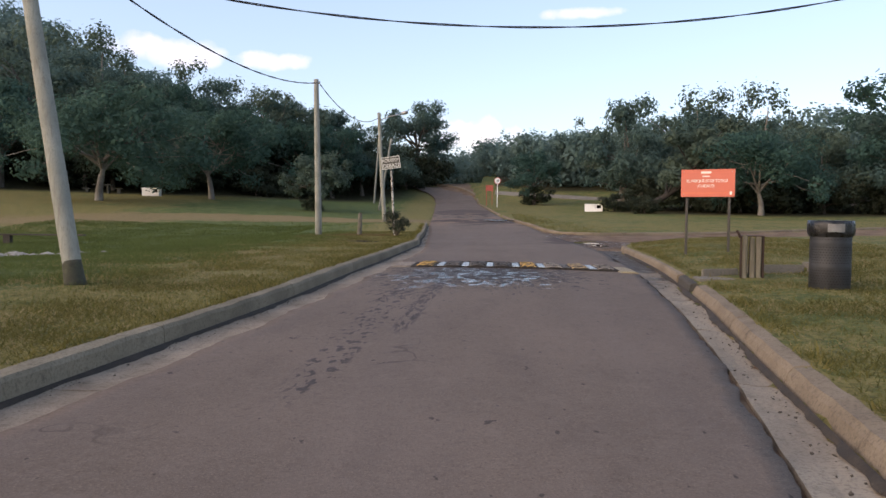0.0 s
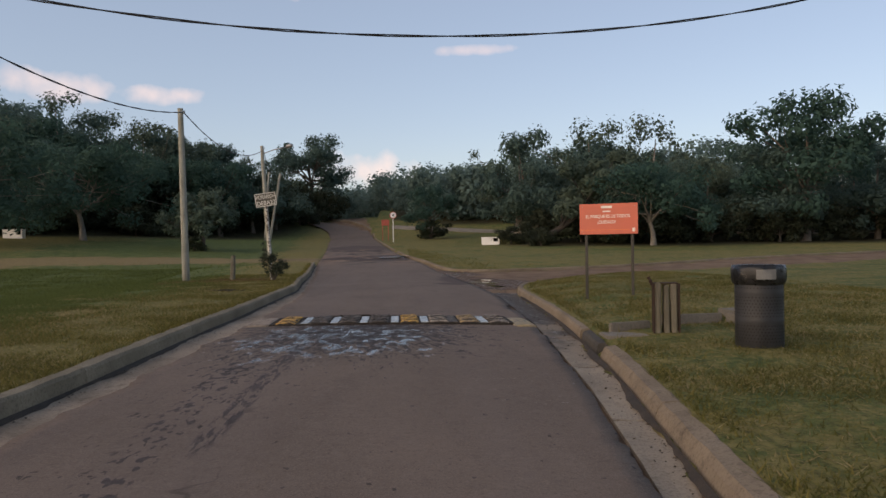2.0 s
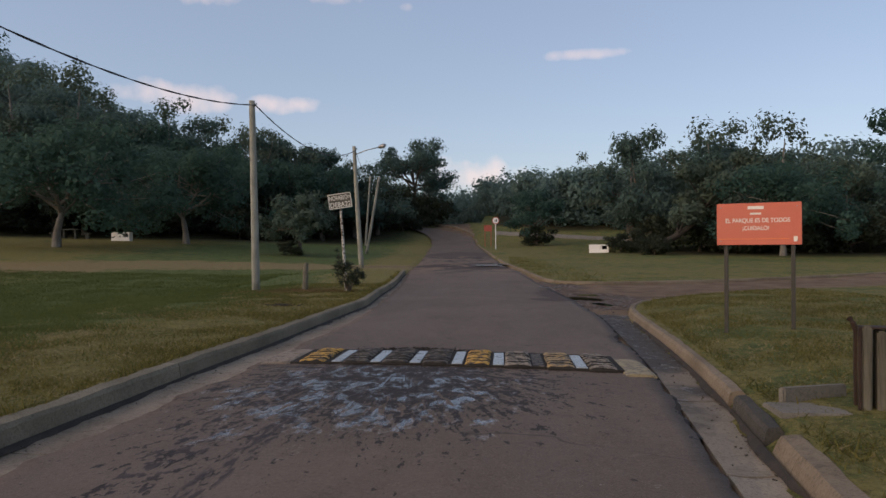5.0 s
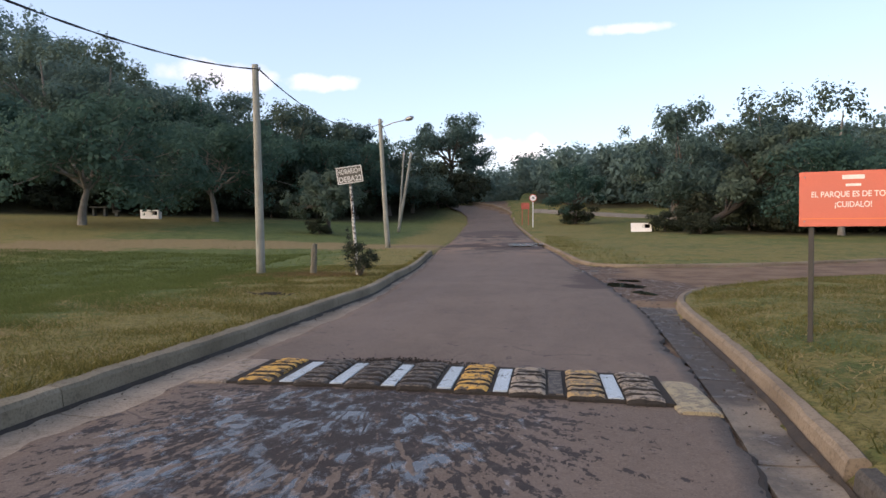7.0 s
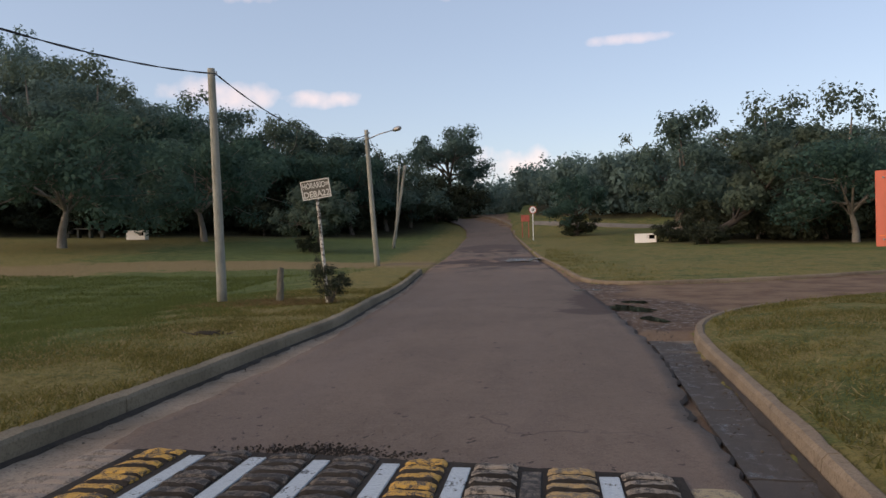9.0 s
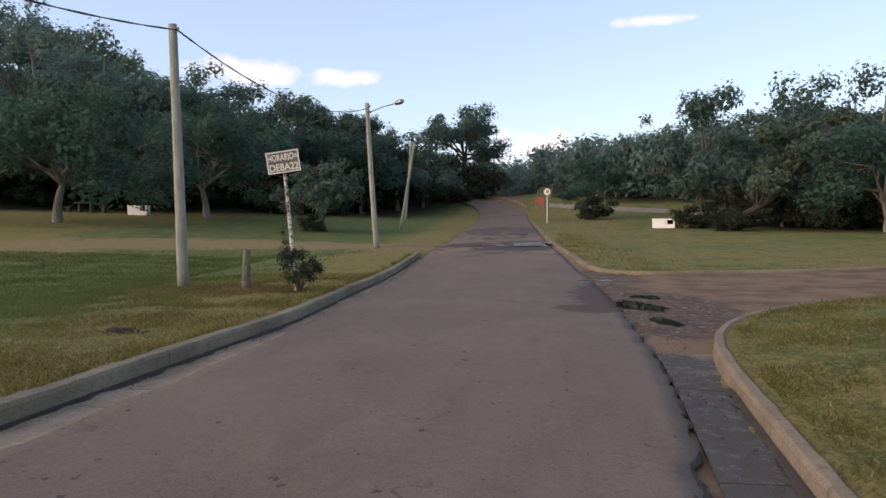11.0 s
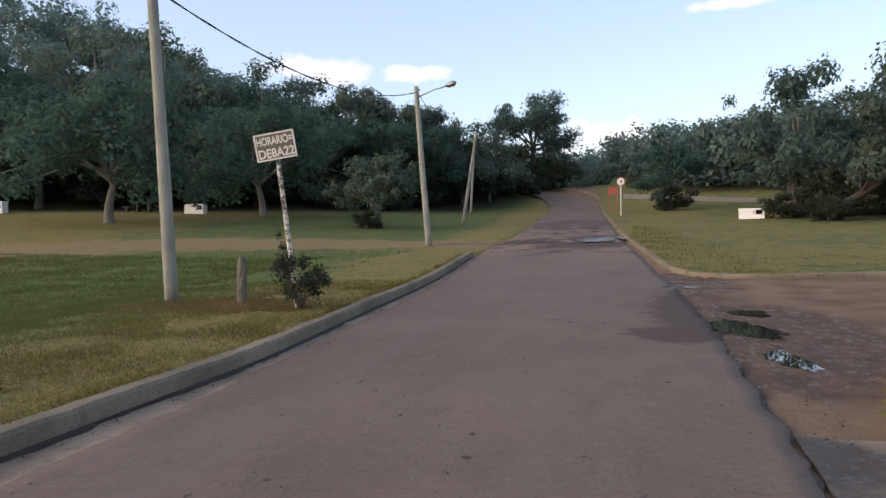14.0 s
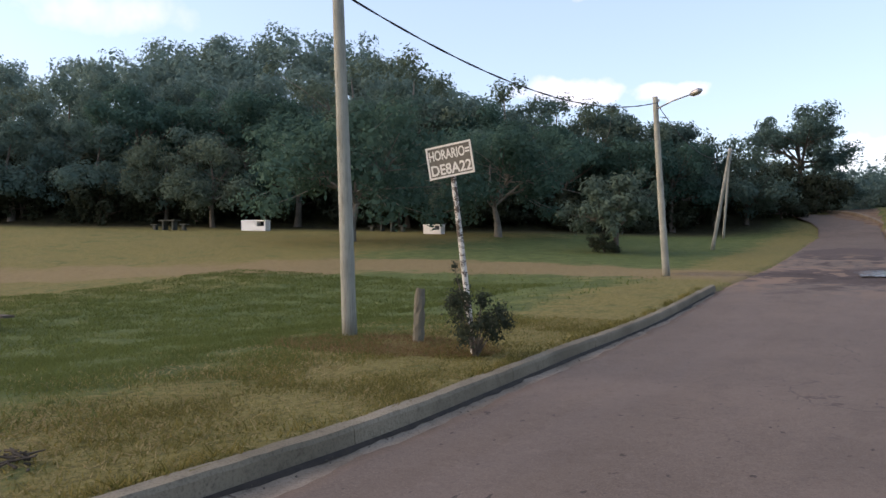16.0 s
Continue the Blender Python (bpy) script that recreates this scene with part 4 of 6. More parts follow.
def rib_block(cx, w, mat, label, ribs=7, y_off=0.0, flat=1.0):
    """A block of rounded cross ribs with a cambered top."""
    bm = bmesh.new()
    cols = 9
    grid = []
    cuts = sorted({0.0, 1.0} | {(k + f) / ribs for k in range(ribs) for f in (0.02, 0.14, 0.24, 0.5, 0.76, 0.86, 0.98)})
    n = len(cuts) - 1
    for i in range(n + 1):
        v = cuts[i]
        y = -0.55 + 1.1 * v
        camber = 0.012 * math.sin(math.pi * v) ** 0.7
        ph = (v * ribs) % 1.0
        rib = 0.032 * (0.0 if ph < 0.03 or ph > 0.97 else 0.6 if ph < 0.16 or ph > 0.84 else 0.92 if ph < 0.26 or ph > 0.74 else 1.0)
        row = []
        for j in range(cols + 1):
            u = j / cols
            e = noise.noise((cx * 7 + u * 4, v * 17, 2)) * 0.010 + noise.noise((cx * 31 + u * 11, v * 41, 5)) * 0.005
            edge = 0.018 * (abs(2 * u - 1) ** 6)
            row.append(bm.verts.new((cx + (u - 0.5) * w + noise.noise((v * 9, cx * 5, u)) * 0.012, y + y_off, ramp_z(cx + (u - 0.5) * w) - 0.006 + (camber + rib + e) * flat - edge)))
        grid.append(row)
    for i in range(n):
        for j in range(cols):
            f = bm.faces.new((grid[i][j], grid[i][j + 1], grid[i + 1][j + 1], grid[i + 1][j]))
            ph = ((cuts[i] + cuts[i + 1]) / 2 * ribs) % 1.0
            f.material_index = 1 if ph < 0.19 or ph > 0.81 else 0
    r = bmesh.ops.extrude_edge_only(bm, edges=[e for e in bm.edges if e.is_boundary])
    for v in r["geom"]:
        if isinstance(v, bmesh.types.BMVert):
            v.co.z = -0.02
    bmesh.ops.recalc_face_normals(bm, faces=bm.faces)
    return part("ribbed_block", bm, [mat, M_BED if flat > 0.5 else mat], ramp, label)


BLOCKS = ((-1.42, 0.36, M_RIBEND_BARE, "flat bare concrete end block", 0.5), (-1.0, 0.29, M_RIBY, "worn yellow ribbed block", 1.0), (-0.50, 0.28, M_RIBD, "dirty bare ribbed block", 1.0),
          (-0.06, 0.28, M_RIBD, "dirty bare ribbed block", 1.0), (0.38, 0.28, M_RIBD, "dirty bare ribbed block", 1.0), (0.84, 0.26, M_RIBY, "worn yellow ribbed block", 1.0),
          (1.275, 0.27, M_RIB, "bare ribbed block", 1.0), (1.72, 0.28, M_RIBOLD, "bare ribbed block with traces of yellow", 1.0), (2.15, 0.28, M_RIB, "bare ribbed block", 1.0))
for cx, w, mat, label, flat in BLOCKS:
    rib_block(cx, w, mat, label, y_off=0.22 - 0.11 * (cx + 1.3), flat=flat)
rib_block(2.5, 0.3, M_RIBEND, "low pale yellow end block", 1, -0.34, 0.25)
for cx, dirty in ((-0.72, 0), (-0.28, 0), (0.16, 0), (0.62, 0), (1.065, 0), (1.49, 1), (1.935, 0)):
    bm = bmesh.new()
    box(bm, (cx, 0.22 - 0.11 * (cx + 1.3) - 0.03, ramp_z(cx)), (0.115, 0.94, 0.02), 0.004)
    part("white_strip", bm, M_RIBD if dirty else M_STRIP, ramp, "strip with its paint worn off" if dirty else "wet white painted strip")
# broken black tar lip behind the ramp
bm = bmesh.new()
for k in range(650):
    px = random.gauss(0.1, 0.27)
    heap = math.exp(-((px - 0.1) / 0.7) ** 2)
    py = 15.15 + 0.83 - 0.11 * (px + 1.3) + random.gauss(0.05, 0.02 + 0.075 * heap)
    s = random.uniform(0.004, 0.014)
    box(bm, (px, py, float(road_z(py)) + 0.042 + s * 0.3), (s * 1.4, s, s * 0.7), 0, Euler((random.random(), random.random(), random.random() * 6)))
tagged(obj("loose_gravel", bm, M_BED), "crumbled dark asphalt gravel behind the speed ramp", "gravel", kind="stuff")

# ---- puddles ----
def puddle(cx, cy, rx, ry, label, seed, lift=0.012, turn=0.0, mat=None):
    bm = bmesh.new()
    vs = []
    for k in range(110):
        a = 2 * math.pi * k / 110
        r = 1 + 0.38 * noise.noise((math.cos(a) * 1.6 + seed, math.sin(a) * 1.6, seed)) + 0.25 * noise.noise((math.cos(a) * 4 + seed, math.sin(a) * 4, seed)) + 0.22 * noise.noise((math.cos(a) * 11 + seed, math.sin(a) * 11, seed))
        u, v = math.cos(a) * rx * r, math.sin(a) * ry * r
        vs.append(bm.verts.new((u * math.cos(turn) - v * math.sin(turn), u * math.sin(turn) + v * math.cos(turn), 0)))
    bm.faces.new(vs)
    ob = obj("puddle", bm, mat or M_WATER)
    ob.location = (cx, cy, float(road_z(cy)) + lift)
    tagged(ob, label, "puddle", "puddles by the road")

puddle(3.24, 26.9, 0.36, 0.8, "dark muddy puddle reflecting the trees", 1.0, 0.008, 0.25)
puddle(3.42, 24.7, 0.21, 0.5, "small dark puddle in the bare earth", 4.0, 0.008, 0.2)
puddle(3.5, 28.6, 0.3, 0.4, "thin muddy puddle beyond the large one", 3.0, 0.008, 0.2)
puddle(2.43, 32.25, 0.2, 0.3, "shallow puddle reflecting the pale sky", 7.0, 0.022, 0.0, M_FILM)
puddle(2.9, 32.5, 0.17, 0.25, "shallow puddle reflecting the pale sky", 5.0, 0.006, 0.0, M_FILM)
puddle(1.0, 52.0, 0.28, 3.4, "long puddle along the road's edge", 9.0, 0.03, 0.1, M_FILM)
puddle(0.1, 49.0, 0.75, 2.2, "shallow puddle on the broken asphalt", 12.0, 0.045, 0.0, M_FILM)

# ---- utility poles and cables ----
def pole(base, top, r0, r1, label, group="utility poles"):
    base = Vector((base[0], base[1], gz(base[0], base[1]) - 0.05))
    top = Vector(top)
    ob = empty("utility_pole", Matrix.Translation(base), label, "pole", group)
    bm = bmesh.new()
    n = 14
    side_v = Vector((noise.noise(base), noise.noise(base * 2), 0)) * 0.05
    pts = [(top - base) * (i / n) + side_v * math.sin(math.pi * i / n) for i in range(n + 1)]
    tube(bm, pts, [r0 + (r1 - r0) * i / n for i in range(n + 1)], 14, wobble=0.03)
    part("pole_shaft", bm, M_POLE, ob, smooth=True)
    bm = bmesh.new()
    d = (top - base)
    tube(bm, [d * 0.975 + Vector((-0.09, 0, 0)), d * 0.975 + Vector((0.12, 0, 0))], [0.018, 0.018], 8)
    tube(bm, [d * 0.975 + Vector((0.12, 0, -0.02)), d * 0.975 + Vector((0.12, 0, 0.07))], [0.03, 0.022], 8)
    part("cable_bracket", bm, M_STEEL, ob, "small steel cable bracket")
    return ob, base


P1, P2, P3, P4 = (-5.93, 10.85, 4.95), (-6.07, 27.85, 5.62), (-6.55, 45.2, 6.75), (-8.85, 67.0, 7.4)
p1, b1 = pole((-4.88, 10.32), P1, 0.115, 0.085, "tall leaning weathered wooden utility pole on the lawn")
bm = bmesh.new()
d1 = (Vector(P1) - b1).normalized()
tube(bm, [d1 * 0.0, d1 * 0.12, d1 * 0.3, d1 * 0.36], [0.15, 0.128, 0.121, 0.118], 14, wobble=0.05)
part("mossy_foot", bm, M_MOSS, p1, "dark mossy foot of the pole", True)
pole((-6.04, 28.12), P2, 0.12, 0.085, "grey weathered wooden utility pole beside a stump")
p3, b3 = pole((-6.25, 45.6), P3, 0.13, 0.09, "leaning wooden utility pole carrying a street lamp")
pole((-9.95, 67.3), P4, 0.12, 0.09, "leaning wooden utility pole at the end of the line")
pole((-12.9, 83.0), (-12.4, 83.0, 9.1), 0.11, 0.08, "thin wooden pole before the dark woods")
pole((10.2, 13.6), (10.2, 13.6, 5.95), 0.12, 0.09, "plain wooden utility pole beside the road")
# lamp on the third pole
bm = bmesh.new()
arm0, arm1 = Vector(P3) - b3 + Vector((0, 0, -0.45)), Vector((-5.2, 44.75, 6.62)) - b3
tube(bm, [arm0, arm0.lerp(arm1, 0.5) + Vector((0, 0, 0.05)), arm1], [0.028, 0.026, 0.024], 8)
part("lamp_arm", bm, M_STEEL, p3, "grey steel lamp arm", True)
bm = bmesh.new()
d = (arm1 - arm0).normalized()
tube(bm, [arm1 - d * 0.02, arm1 + d * 0.08, arm1 + d * 0.3, arm1 + d * 0.42], [0.05, 0.1, 0.11, 0.05], 12)
part("lamp_head", bm, M_STEEL, p3, "unlit grey lamp head", True)


def cable(a, b, sag, label, r=0.011, twist=True):
    cu = bmesh.new()
    a, b = Vector(a), Vector(b)
    for ph in ((0, math.pi) if twist else (0,)):
        pts = []
        n = 60
        for i in range(n + 1):
            t = i / n
            p = a.lerp(b, t)
            p.z -= sag * 4 * t * (1 - t)
            if twist:
                w = (a - b).length * 2.6 * t + ph
                p += Vector((math.cos(w) * 0.007, 0, math.sin(w) * 0.009))
            pts.append(p)
        tube(cu, pts, [r] * (n + 1), 6)
    tagged(obj("overhead_cable", cu, M_WIRE, smooth=True), label, "cable", "overhead cables")


cable((-5.88, 10.85, 4.72), (P2[0] + 0.1, P2[1], P2[2] - 0.12), 0.62, "sagging black twisted cable between the poles")
cable((P2[0] + 0.1, P2[1], P2[2] - 0.12), (P3[0] + 0.1, P3[1], P3[2] - 0.2), 0.75, "sagging black twisted cable between the poles")
cable((P3[0] + 0.1, P3[1], P3[2] - 0.3), (P4[0] + 0.1, P4[1], P4[2] - 0.2), 1.0, "sagging cable running up to the last pole", 0.010)
cable((-5.84, 10.82, 4.25), (10.2, 13.6, 5.7), 1.36, "black cable sagging across the road overhead", 0.0075)
cable((P4[0] + 0.1, P4[1], P4[2] - 0.3), (-12.4, 83.0, 8.9), 0.8, "sagging cable running into the woods", 0.010)

# ---- orange park notice board ----
def notice_board():
    a, b = Vector((3.885, 16.66)), Vector((4.78, 16.2))
    mid, d = (a + b) / 2, (b - a)
    ang = math.degrees(math.atan2(d.y, d.x))
    z0 = gz(*mid)
    ob = empty("notice_board", pose(mid.x, mid.y, z0, 0, 0, ang), "orange printed park notice board on two steel posts", "sign")
    w, h, top = d.length, 0.53, 1.865 - z0
    bm = bmesh.new()
    box(bm, (0, 0, top - h / 2), (w, 0.022, h), 0.003)
    part("panel", bm, M_ORANGE, ob, "orange printed panel")
    bm = bmesh.new()
    for sx in (-1, 1):
        box(bm, (sx * (w / 2 - 0.012), 0.022, top - h / 2), (0.024, 0.024, h - 0.01))
    for sz in (0.012, h - 0.012):
        box(bm, (0, 0.022, top - sz), (w - 0.05, 0.024, 0.024))
    part("back_frame", bm, M_LEG, ob, "dark steel back frame")
    for sx in (-0.46, 0.46):
        bm = bmesh.new()
        lx = sx * w * 0.86
        box(bm, (lx, 0.045, top / 2 - 0.07), (0.048, 0.03, top + 0.1), 0.003)
        part("post", bm, M_LEG, ob, "dark steel post")
        if sx < 0:
            continue
        bm = bmesh.new()
        lathe(bm, [(0.0, 0.02), (0.09, 0.018), (0.13, -0.02)], 14)
        bmesh.ops.translate(bm, verts=bm.verts, vec=(lx, 0.045, 0.0))
        part("footing", bm, M_SLAB, ob, "pale concrete footing")
    for nm, text, hh, zz, ww, xx in (("slogan", "EL PARQUE ES DE TODOS", 0.066, 0.305, w * 0.76, -0.01), ("slogan", "¡CUIDALO!", 0.07, 0.205, w * 0.31, -0.03)):
        lettering(nm, text, hh, M_SIGN_WHITE, ob, (xx, -0.012, top - h + zz), ww, 0.003, 0.012, "white capital letters")
    for nm, mat, cx, cz, sx, sz in (("heading_bar", M_SIGN_WHITE, -0.03, 0.47, 0.19, 0.04), ("heading_bar", M_SIGN_WHITE, -0.03, 0.395, 0.13, 0.024),
                                    ("underline", M_ORANGE_LINE, -0.06, 0.075, w * 0.84, 0.007), ("emblem", M_SIGN_WHITE, w * 0.43, 0.07, 0.045, 0.065)):
        bm = bmesh.new()
        box(bm, (cx, -0.0125, top - h + cz), (sx, 0.003, sz))
        part(nm, bm, mat, ob)
    for sx in (-0.45, 0.45):
        for sz in (0.05, h - 0.05):
            bm = bmesh.new()
            bmesh.ops.create_uvsphere(bm, u_segments=8, v_segments=5, radius=0.008)
            bmesh.ops.translate(bm, verts=bm.verts, vec=(sx * w, -0.012, top - sz))
            part("rivet", bm, M_STEEL, ob)


notice_board()


# ---- opening hours sign ----
def hours_sign():
    # foot of the post and the middle of the plate
    foot = Vector((-3.2, 27.2, gz(-3.2, 27.2)))
    tl, tr, bl = Vector((-3.605, 26.68, 2.81)), Vector((-3.005, 26.76, 2.9)), Vector((-3.6, 26.70, 2.41))
    x = (tr - tl).normalized()
    z = (tl - bl).normalized()
    z = (z - x * z.dot(x)).normalized()
    y = z.cross(x)
    w, h = 0.62, 0.405
    mid = tl + x * w / 2 - z * h / 2
    ob = empty("opening_hours_sign", Matrix.Translation(foot), "leaning hand-painted opening hours sign on a peeling post", "sign")
    post_top = mid - z * 0.05 + y * 0.03
    bm = bmesh.new()
    p = post_top - foot
    n = 12
    tube(bm, [p * (i / n) - Vector((0, 0, 0.05 if i == 0 else 0)) for i in range(n + 1)], [0.042 - 0.008 * i / n for i in range(n + 1)], 10, wobble=0.07)
    part("post", bm, M_POSTPAINT, ob, "post with peeling white paint")
    m = Matrix((x, y, z)).transposed().to_4x4()
    m.translation = mid - foot
    bm = bmesh.new()
    box(bm, (0, 0, 0), (w, 0.018, h), 0.003)
    plate = part("plate", bm, M_BROWN, ob, "faded brown board")
    plate.matrix_local = m
    for cx, cz, sx, sz in ((0, h / 2 - 0.012, w, 0.024), (0, -h / 2 + 0.012, w, 0.024), (-w / 2 + 0.012, 0, 0.024, h - 0.05), (w / 2 - 0.012, 0, 0.024, h - 0.05)):
        bm = bmesh.new()
        box(bm, (cx, -0.013, cz), (sx, 0.01, sz), 0.002)
        part("border", bm, M_CREAM, plate, "cream painted border")
    lettering("hours_text", "HORARIO=", 0.125, M_CREAM, plate, (0.0, -0.0105, 0.088), 0.55, 0.003, 0.02, "flaking cream capital letters")
    lettering("hours_text", "DE8A22", 0.135, M_CREAM, plate, (0.005, -0.0105, -0.095), 0.55, 0.003, 0.02, "flaking cream letters and figures")
    for cz in (0.1, -0.1):
        bm = bmesh.new()
        bmesh.ops.create_uvsphere(bm, u_segments=8, v_segments=5, radius=0.009)
        bmesh.ops.translate(bm, verts=bm.verts, vec=(0.02, -0.012, cz))
        part("bolt", bm, M_RUST, plate)


hours_sign()


# ---- wooden stumps and posts ----
def old_stump():
    x, y = -4.53, 27.85
    ob = empty("wooden_post", Matrix.Translation((x, y, gz(x, y) - 0.04)), "short split weathered wooden post in worn earth", "post")
    bm = bmesh.new()
    n = 9
    tube(bm, [(0.012 * i * 0.3, 0, i / n * 0.80) for i in range(n + 1)], [0.088 - 0.02 * i / n for i in range(n + 1)], 12, wobble=0.13)
    for v in bm.verts:
        if v.co.z > 0.74:
            v.co.z += noise.noise(v.co * 14) * 0.09
    part("stump", bm, M_POST, ob, "split grey wood")


old_stump()


def box_post():
    x, y = 3.85, 12.25
    ob = empty("bollard_post", pose(x, y, gz(x, y) - 0.03, 0, 0, -14), "squat old timber bollard with rusty iron angles", "bollard")
    h = 0.64
    for i, (cx, w, hh) in enumerate(((-0.1, 0.07, h), (-0.012, 0.072, h * 0.97), (0.08, 0.078, h * 0.99))):
        bm = bmesh.new()
        box(bm, (cx, 0, hh / 2), (w, 0.2, hh), 0.012, jitter=0.012)
        part("timber", bm, M_POST, ob)
    for cx in (-0.152, 0.135):
        bm = bmesh.new()
        box(bm, (cx, -0.085, h / 2), (0.02, 0.05, h * 0.98), 0.003)
        box(bm, (cx, 0.085, h / 2), (0.02, 0.05, h * 0.98), 0.003)
        part("iron_angle", bm, M_RUST, ob, "rusty iron angle")
    bm = bmesh.new()
    tube(bm, [(-0.17, -0.05, h - 0.03), (-0.19, -0.06, h + 0.03), (-0.21, -0.04, h + 0.06)], [0.018, 0.02, 0.024], 8)
    part("hook", bm, M_RUST, ob, "bent rusty hook")
    bm = bmesh.new()
    box(bm, (-0.01, 0, h - 0.005), (0.27, 0.19, 0.012), 0.003)
    part("iron_cap", bm, M_RUST, ob, "rusty iron cap strip")


box_post()


def timber_edging():
    """A low edging of concrete lengths round the bollard and the drain mouth."""
    ob = empty("lawn_edging", Matrix(), "low pale concrete edging around the bollard", "edging", kind="structure")
    for (ax, ay), (bx, by) in (((3.24, 12.52), (3.8, 12.74)), ((4.0, 12.92), (4.86, 13.06)), ((4.92, 13.02), (5.16, 12.42))):
        bm = bmesh.new()
        d = Vector((bx - ax, by - ay))
        c = Vector(((ax + bx) / 2, (ay + by) / 2))
        box(bm, (c.x, c.y, gz(c.x, c.y) + 0.03), (d.length, 0.07, 0.18), 0.012, Euler((0, 0, math.atan2(d.y, d.x))))
        part("edging_stone", bm, M_SLAB, ob)
    bm = bmesh.new()
    box(bm, (3.34, 12.28, gz(3.42, 12.4) + 0.0), (0.5, 0.42, 0.05), 0.01)
    part("drain_slab", bm, M_SLAB, ob, "pale concrete drain slab")
    bm = bmesh.new()
    box(bm, (5.32, 13.4, gz(5.32, 13.4) + 0.05), (0.5, 0.55, 0.1), 0.012, jitter=0.008)
    part("drain_slab", bm, M_SLAB, ob, "pale concrete drain slab")


timber_edging()


# ---- litter bin ----
def litter_bin():
    x, y = 4.42, 11.1
    ob = empty("litter_bin", pose(x, y, gz(x, y) - 0.01), "dark perforated steel drum bin lined with a black bag", "bin")
    R, Hh = 0.238, 0.84
    bm = bmesh.new()
    prof = [(0.0, 0.0), (R - 0.01, 0.0), (R, 0.015), (R, 0.27), (R + 0.003, 0.285), (R, 0.30), (R, 0.56), (R + 0.003, 0.575), (R, 0.59), (R, Hh - 0.02), (R + 0.01, Hh), (R - 0.02, Hh), (R - 0.03, 0.3), (0.0, 0.3)]
    lathe(bm, prof, 40)
    part("drum", bm, M_BIN, ob, "dark grey steel drum", True)
    bm = bmesh.new()
    rows, n = 9, 44
    for i in range(rows * 2):
        z = 0.08 + i * 0.032
        if z > 0.66 or abs(z - 0.285) < 0.02 or abs(z - 0.575) < 0.02:
            continue
        for k in range(n):
            a = 2 * math.pi * (k + 0.5 * (i % 2)) / n
            c = Vector((math.cos(a) * (R + 0.0015), math.sin(a) * (R + 0.0015), z))
            t, u = Vector((-math.sin(a), math.cos(a), 0)), Vector((0, 0, 1))
            vs = [bm.verts.new(c + (t * math.cos(b) + u * math.sin(b)) * 0.0075) for b in (0, 1.047, 2.094, 3.1416, 4.189, 5.236)]
            bm.faces.new(vs)
    tagged(part("perforations", bm, M_SOOT, ob, "rows of punched holes"), kind="stuff")
    bm = bmesh.new()
    n = 56
    rings = []
    for r0, z0, wob in ((R - 0.05, Hh - 0.25, 0.01), (R - 0.012, Hh + 0.012, 0.004), (R + 0.02, Hh + 0.016, 0.006), (R + 0.03, Hh - 0.03, 0.010), (R + 0.028, Hh - 0.1, 0.016), (R + 0.02, Hh - 0.16, 0.010), (R + 0.006, Hh - 0.185, 0.006)):
        ring = []
        for k in range(n):
            a = 2 * math.pi * k / n
            e = noise.noise((math.cos(a) * 5, math.sin(a) * 5, z0 * 7)) * wob * 1.6 + noise.noise((math.cos(a) * 13, math.sin(a) * 13, z0 * 3)) * wob
            ring.append(bm.verts.new((math.cos(a) * (r0 + e), math.sin(a) * (r0 + e), z0 + e * (0.8 if z0 < Hh - 0.12 else 0.2))))
        rings.append(ring)
    for a, b in zip(rings[:-1], rings[1:]):
        for k in range(n):
            bm.faces.new((a[k], a[(k + 1) % n], b[(k + 1) % n], b[k]))
    part("bin_bag", bm, M_BAG, ob, "black plastic bag folded over the rim", True)
    bm = bmesh.new()
    for k in range(9):
        a = math.radians(-118 + k * 4.4)
        r = R + 0.045
        bmesh.ops.create_grid(bm, x_segments=1, y_segments=1, size=0.012, matrix=Matrix.Translation((math.cos(a) * r, math.sin(a) * r, Hh - 0.075)) @ Euler((math.pi / 2, 0, a + math.pi / 2)).to_matrix().to_4x4() @ Matrix.Diagonal((1, 4.2, 1, 1)))
    part("sticker", bm, M_STICKER, ob, "pale scuffed sticker")


litter_bin()

# ---- grills, tables, bench, far signs ----
def grill(x, y, turn, w, h, label):
    ob = empty("barbecue_grill", pose(x, y, gz(x, y) - 0.03, 0, 0, turn), label, "grill", "picnic grills")
    bm = bmesh.new()
    box(bm, (0, 0, h * 0.22), (w, 0.7, h * 0.44), 0.015)
    part("base", bm, M_WHITEWASH, ob)
    for cx, ww in ((-w / 2 + 0.06, 0.12), (w * 0.12, 0.1), (w / 2 - 0.06, 0.12)):
        bm = bmesh.new()
        box(bm, (cx, 0, h * 0.65), (ww, 0.7, h * 0.42), 0.01)
        part("side_wall", bm, M_WHITEWASH, ob)
    bm = bmesh.new()
    box(bm, (-w * 0.19, -0.28, h * 0.65), (w * 0.52, 0.1, h * 0.42), 0.01)
    part("front_wall", bm, M_WHITEWASH, ob)
    bm = bmesh.new()
    box(bm, (0, 0, h * 0.93), (w + 0.04, 0.74, h * 0.14), 0.012)
    part("top_slab", bm, M_WHITEWASH, ob)
    bm = bmesh.new()
    box(bm, (0, 0.28, h * 0.65), (w - 0.05, 0.1, h * 0.4))
    box(bm, (w * 0.3, -0.02, h * 0.47), (w * 0.3, 0.5, 0.05))
    part("firebox", bm, M_SOOT, ob, "soot-black fire opening")
    return ob


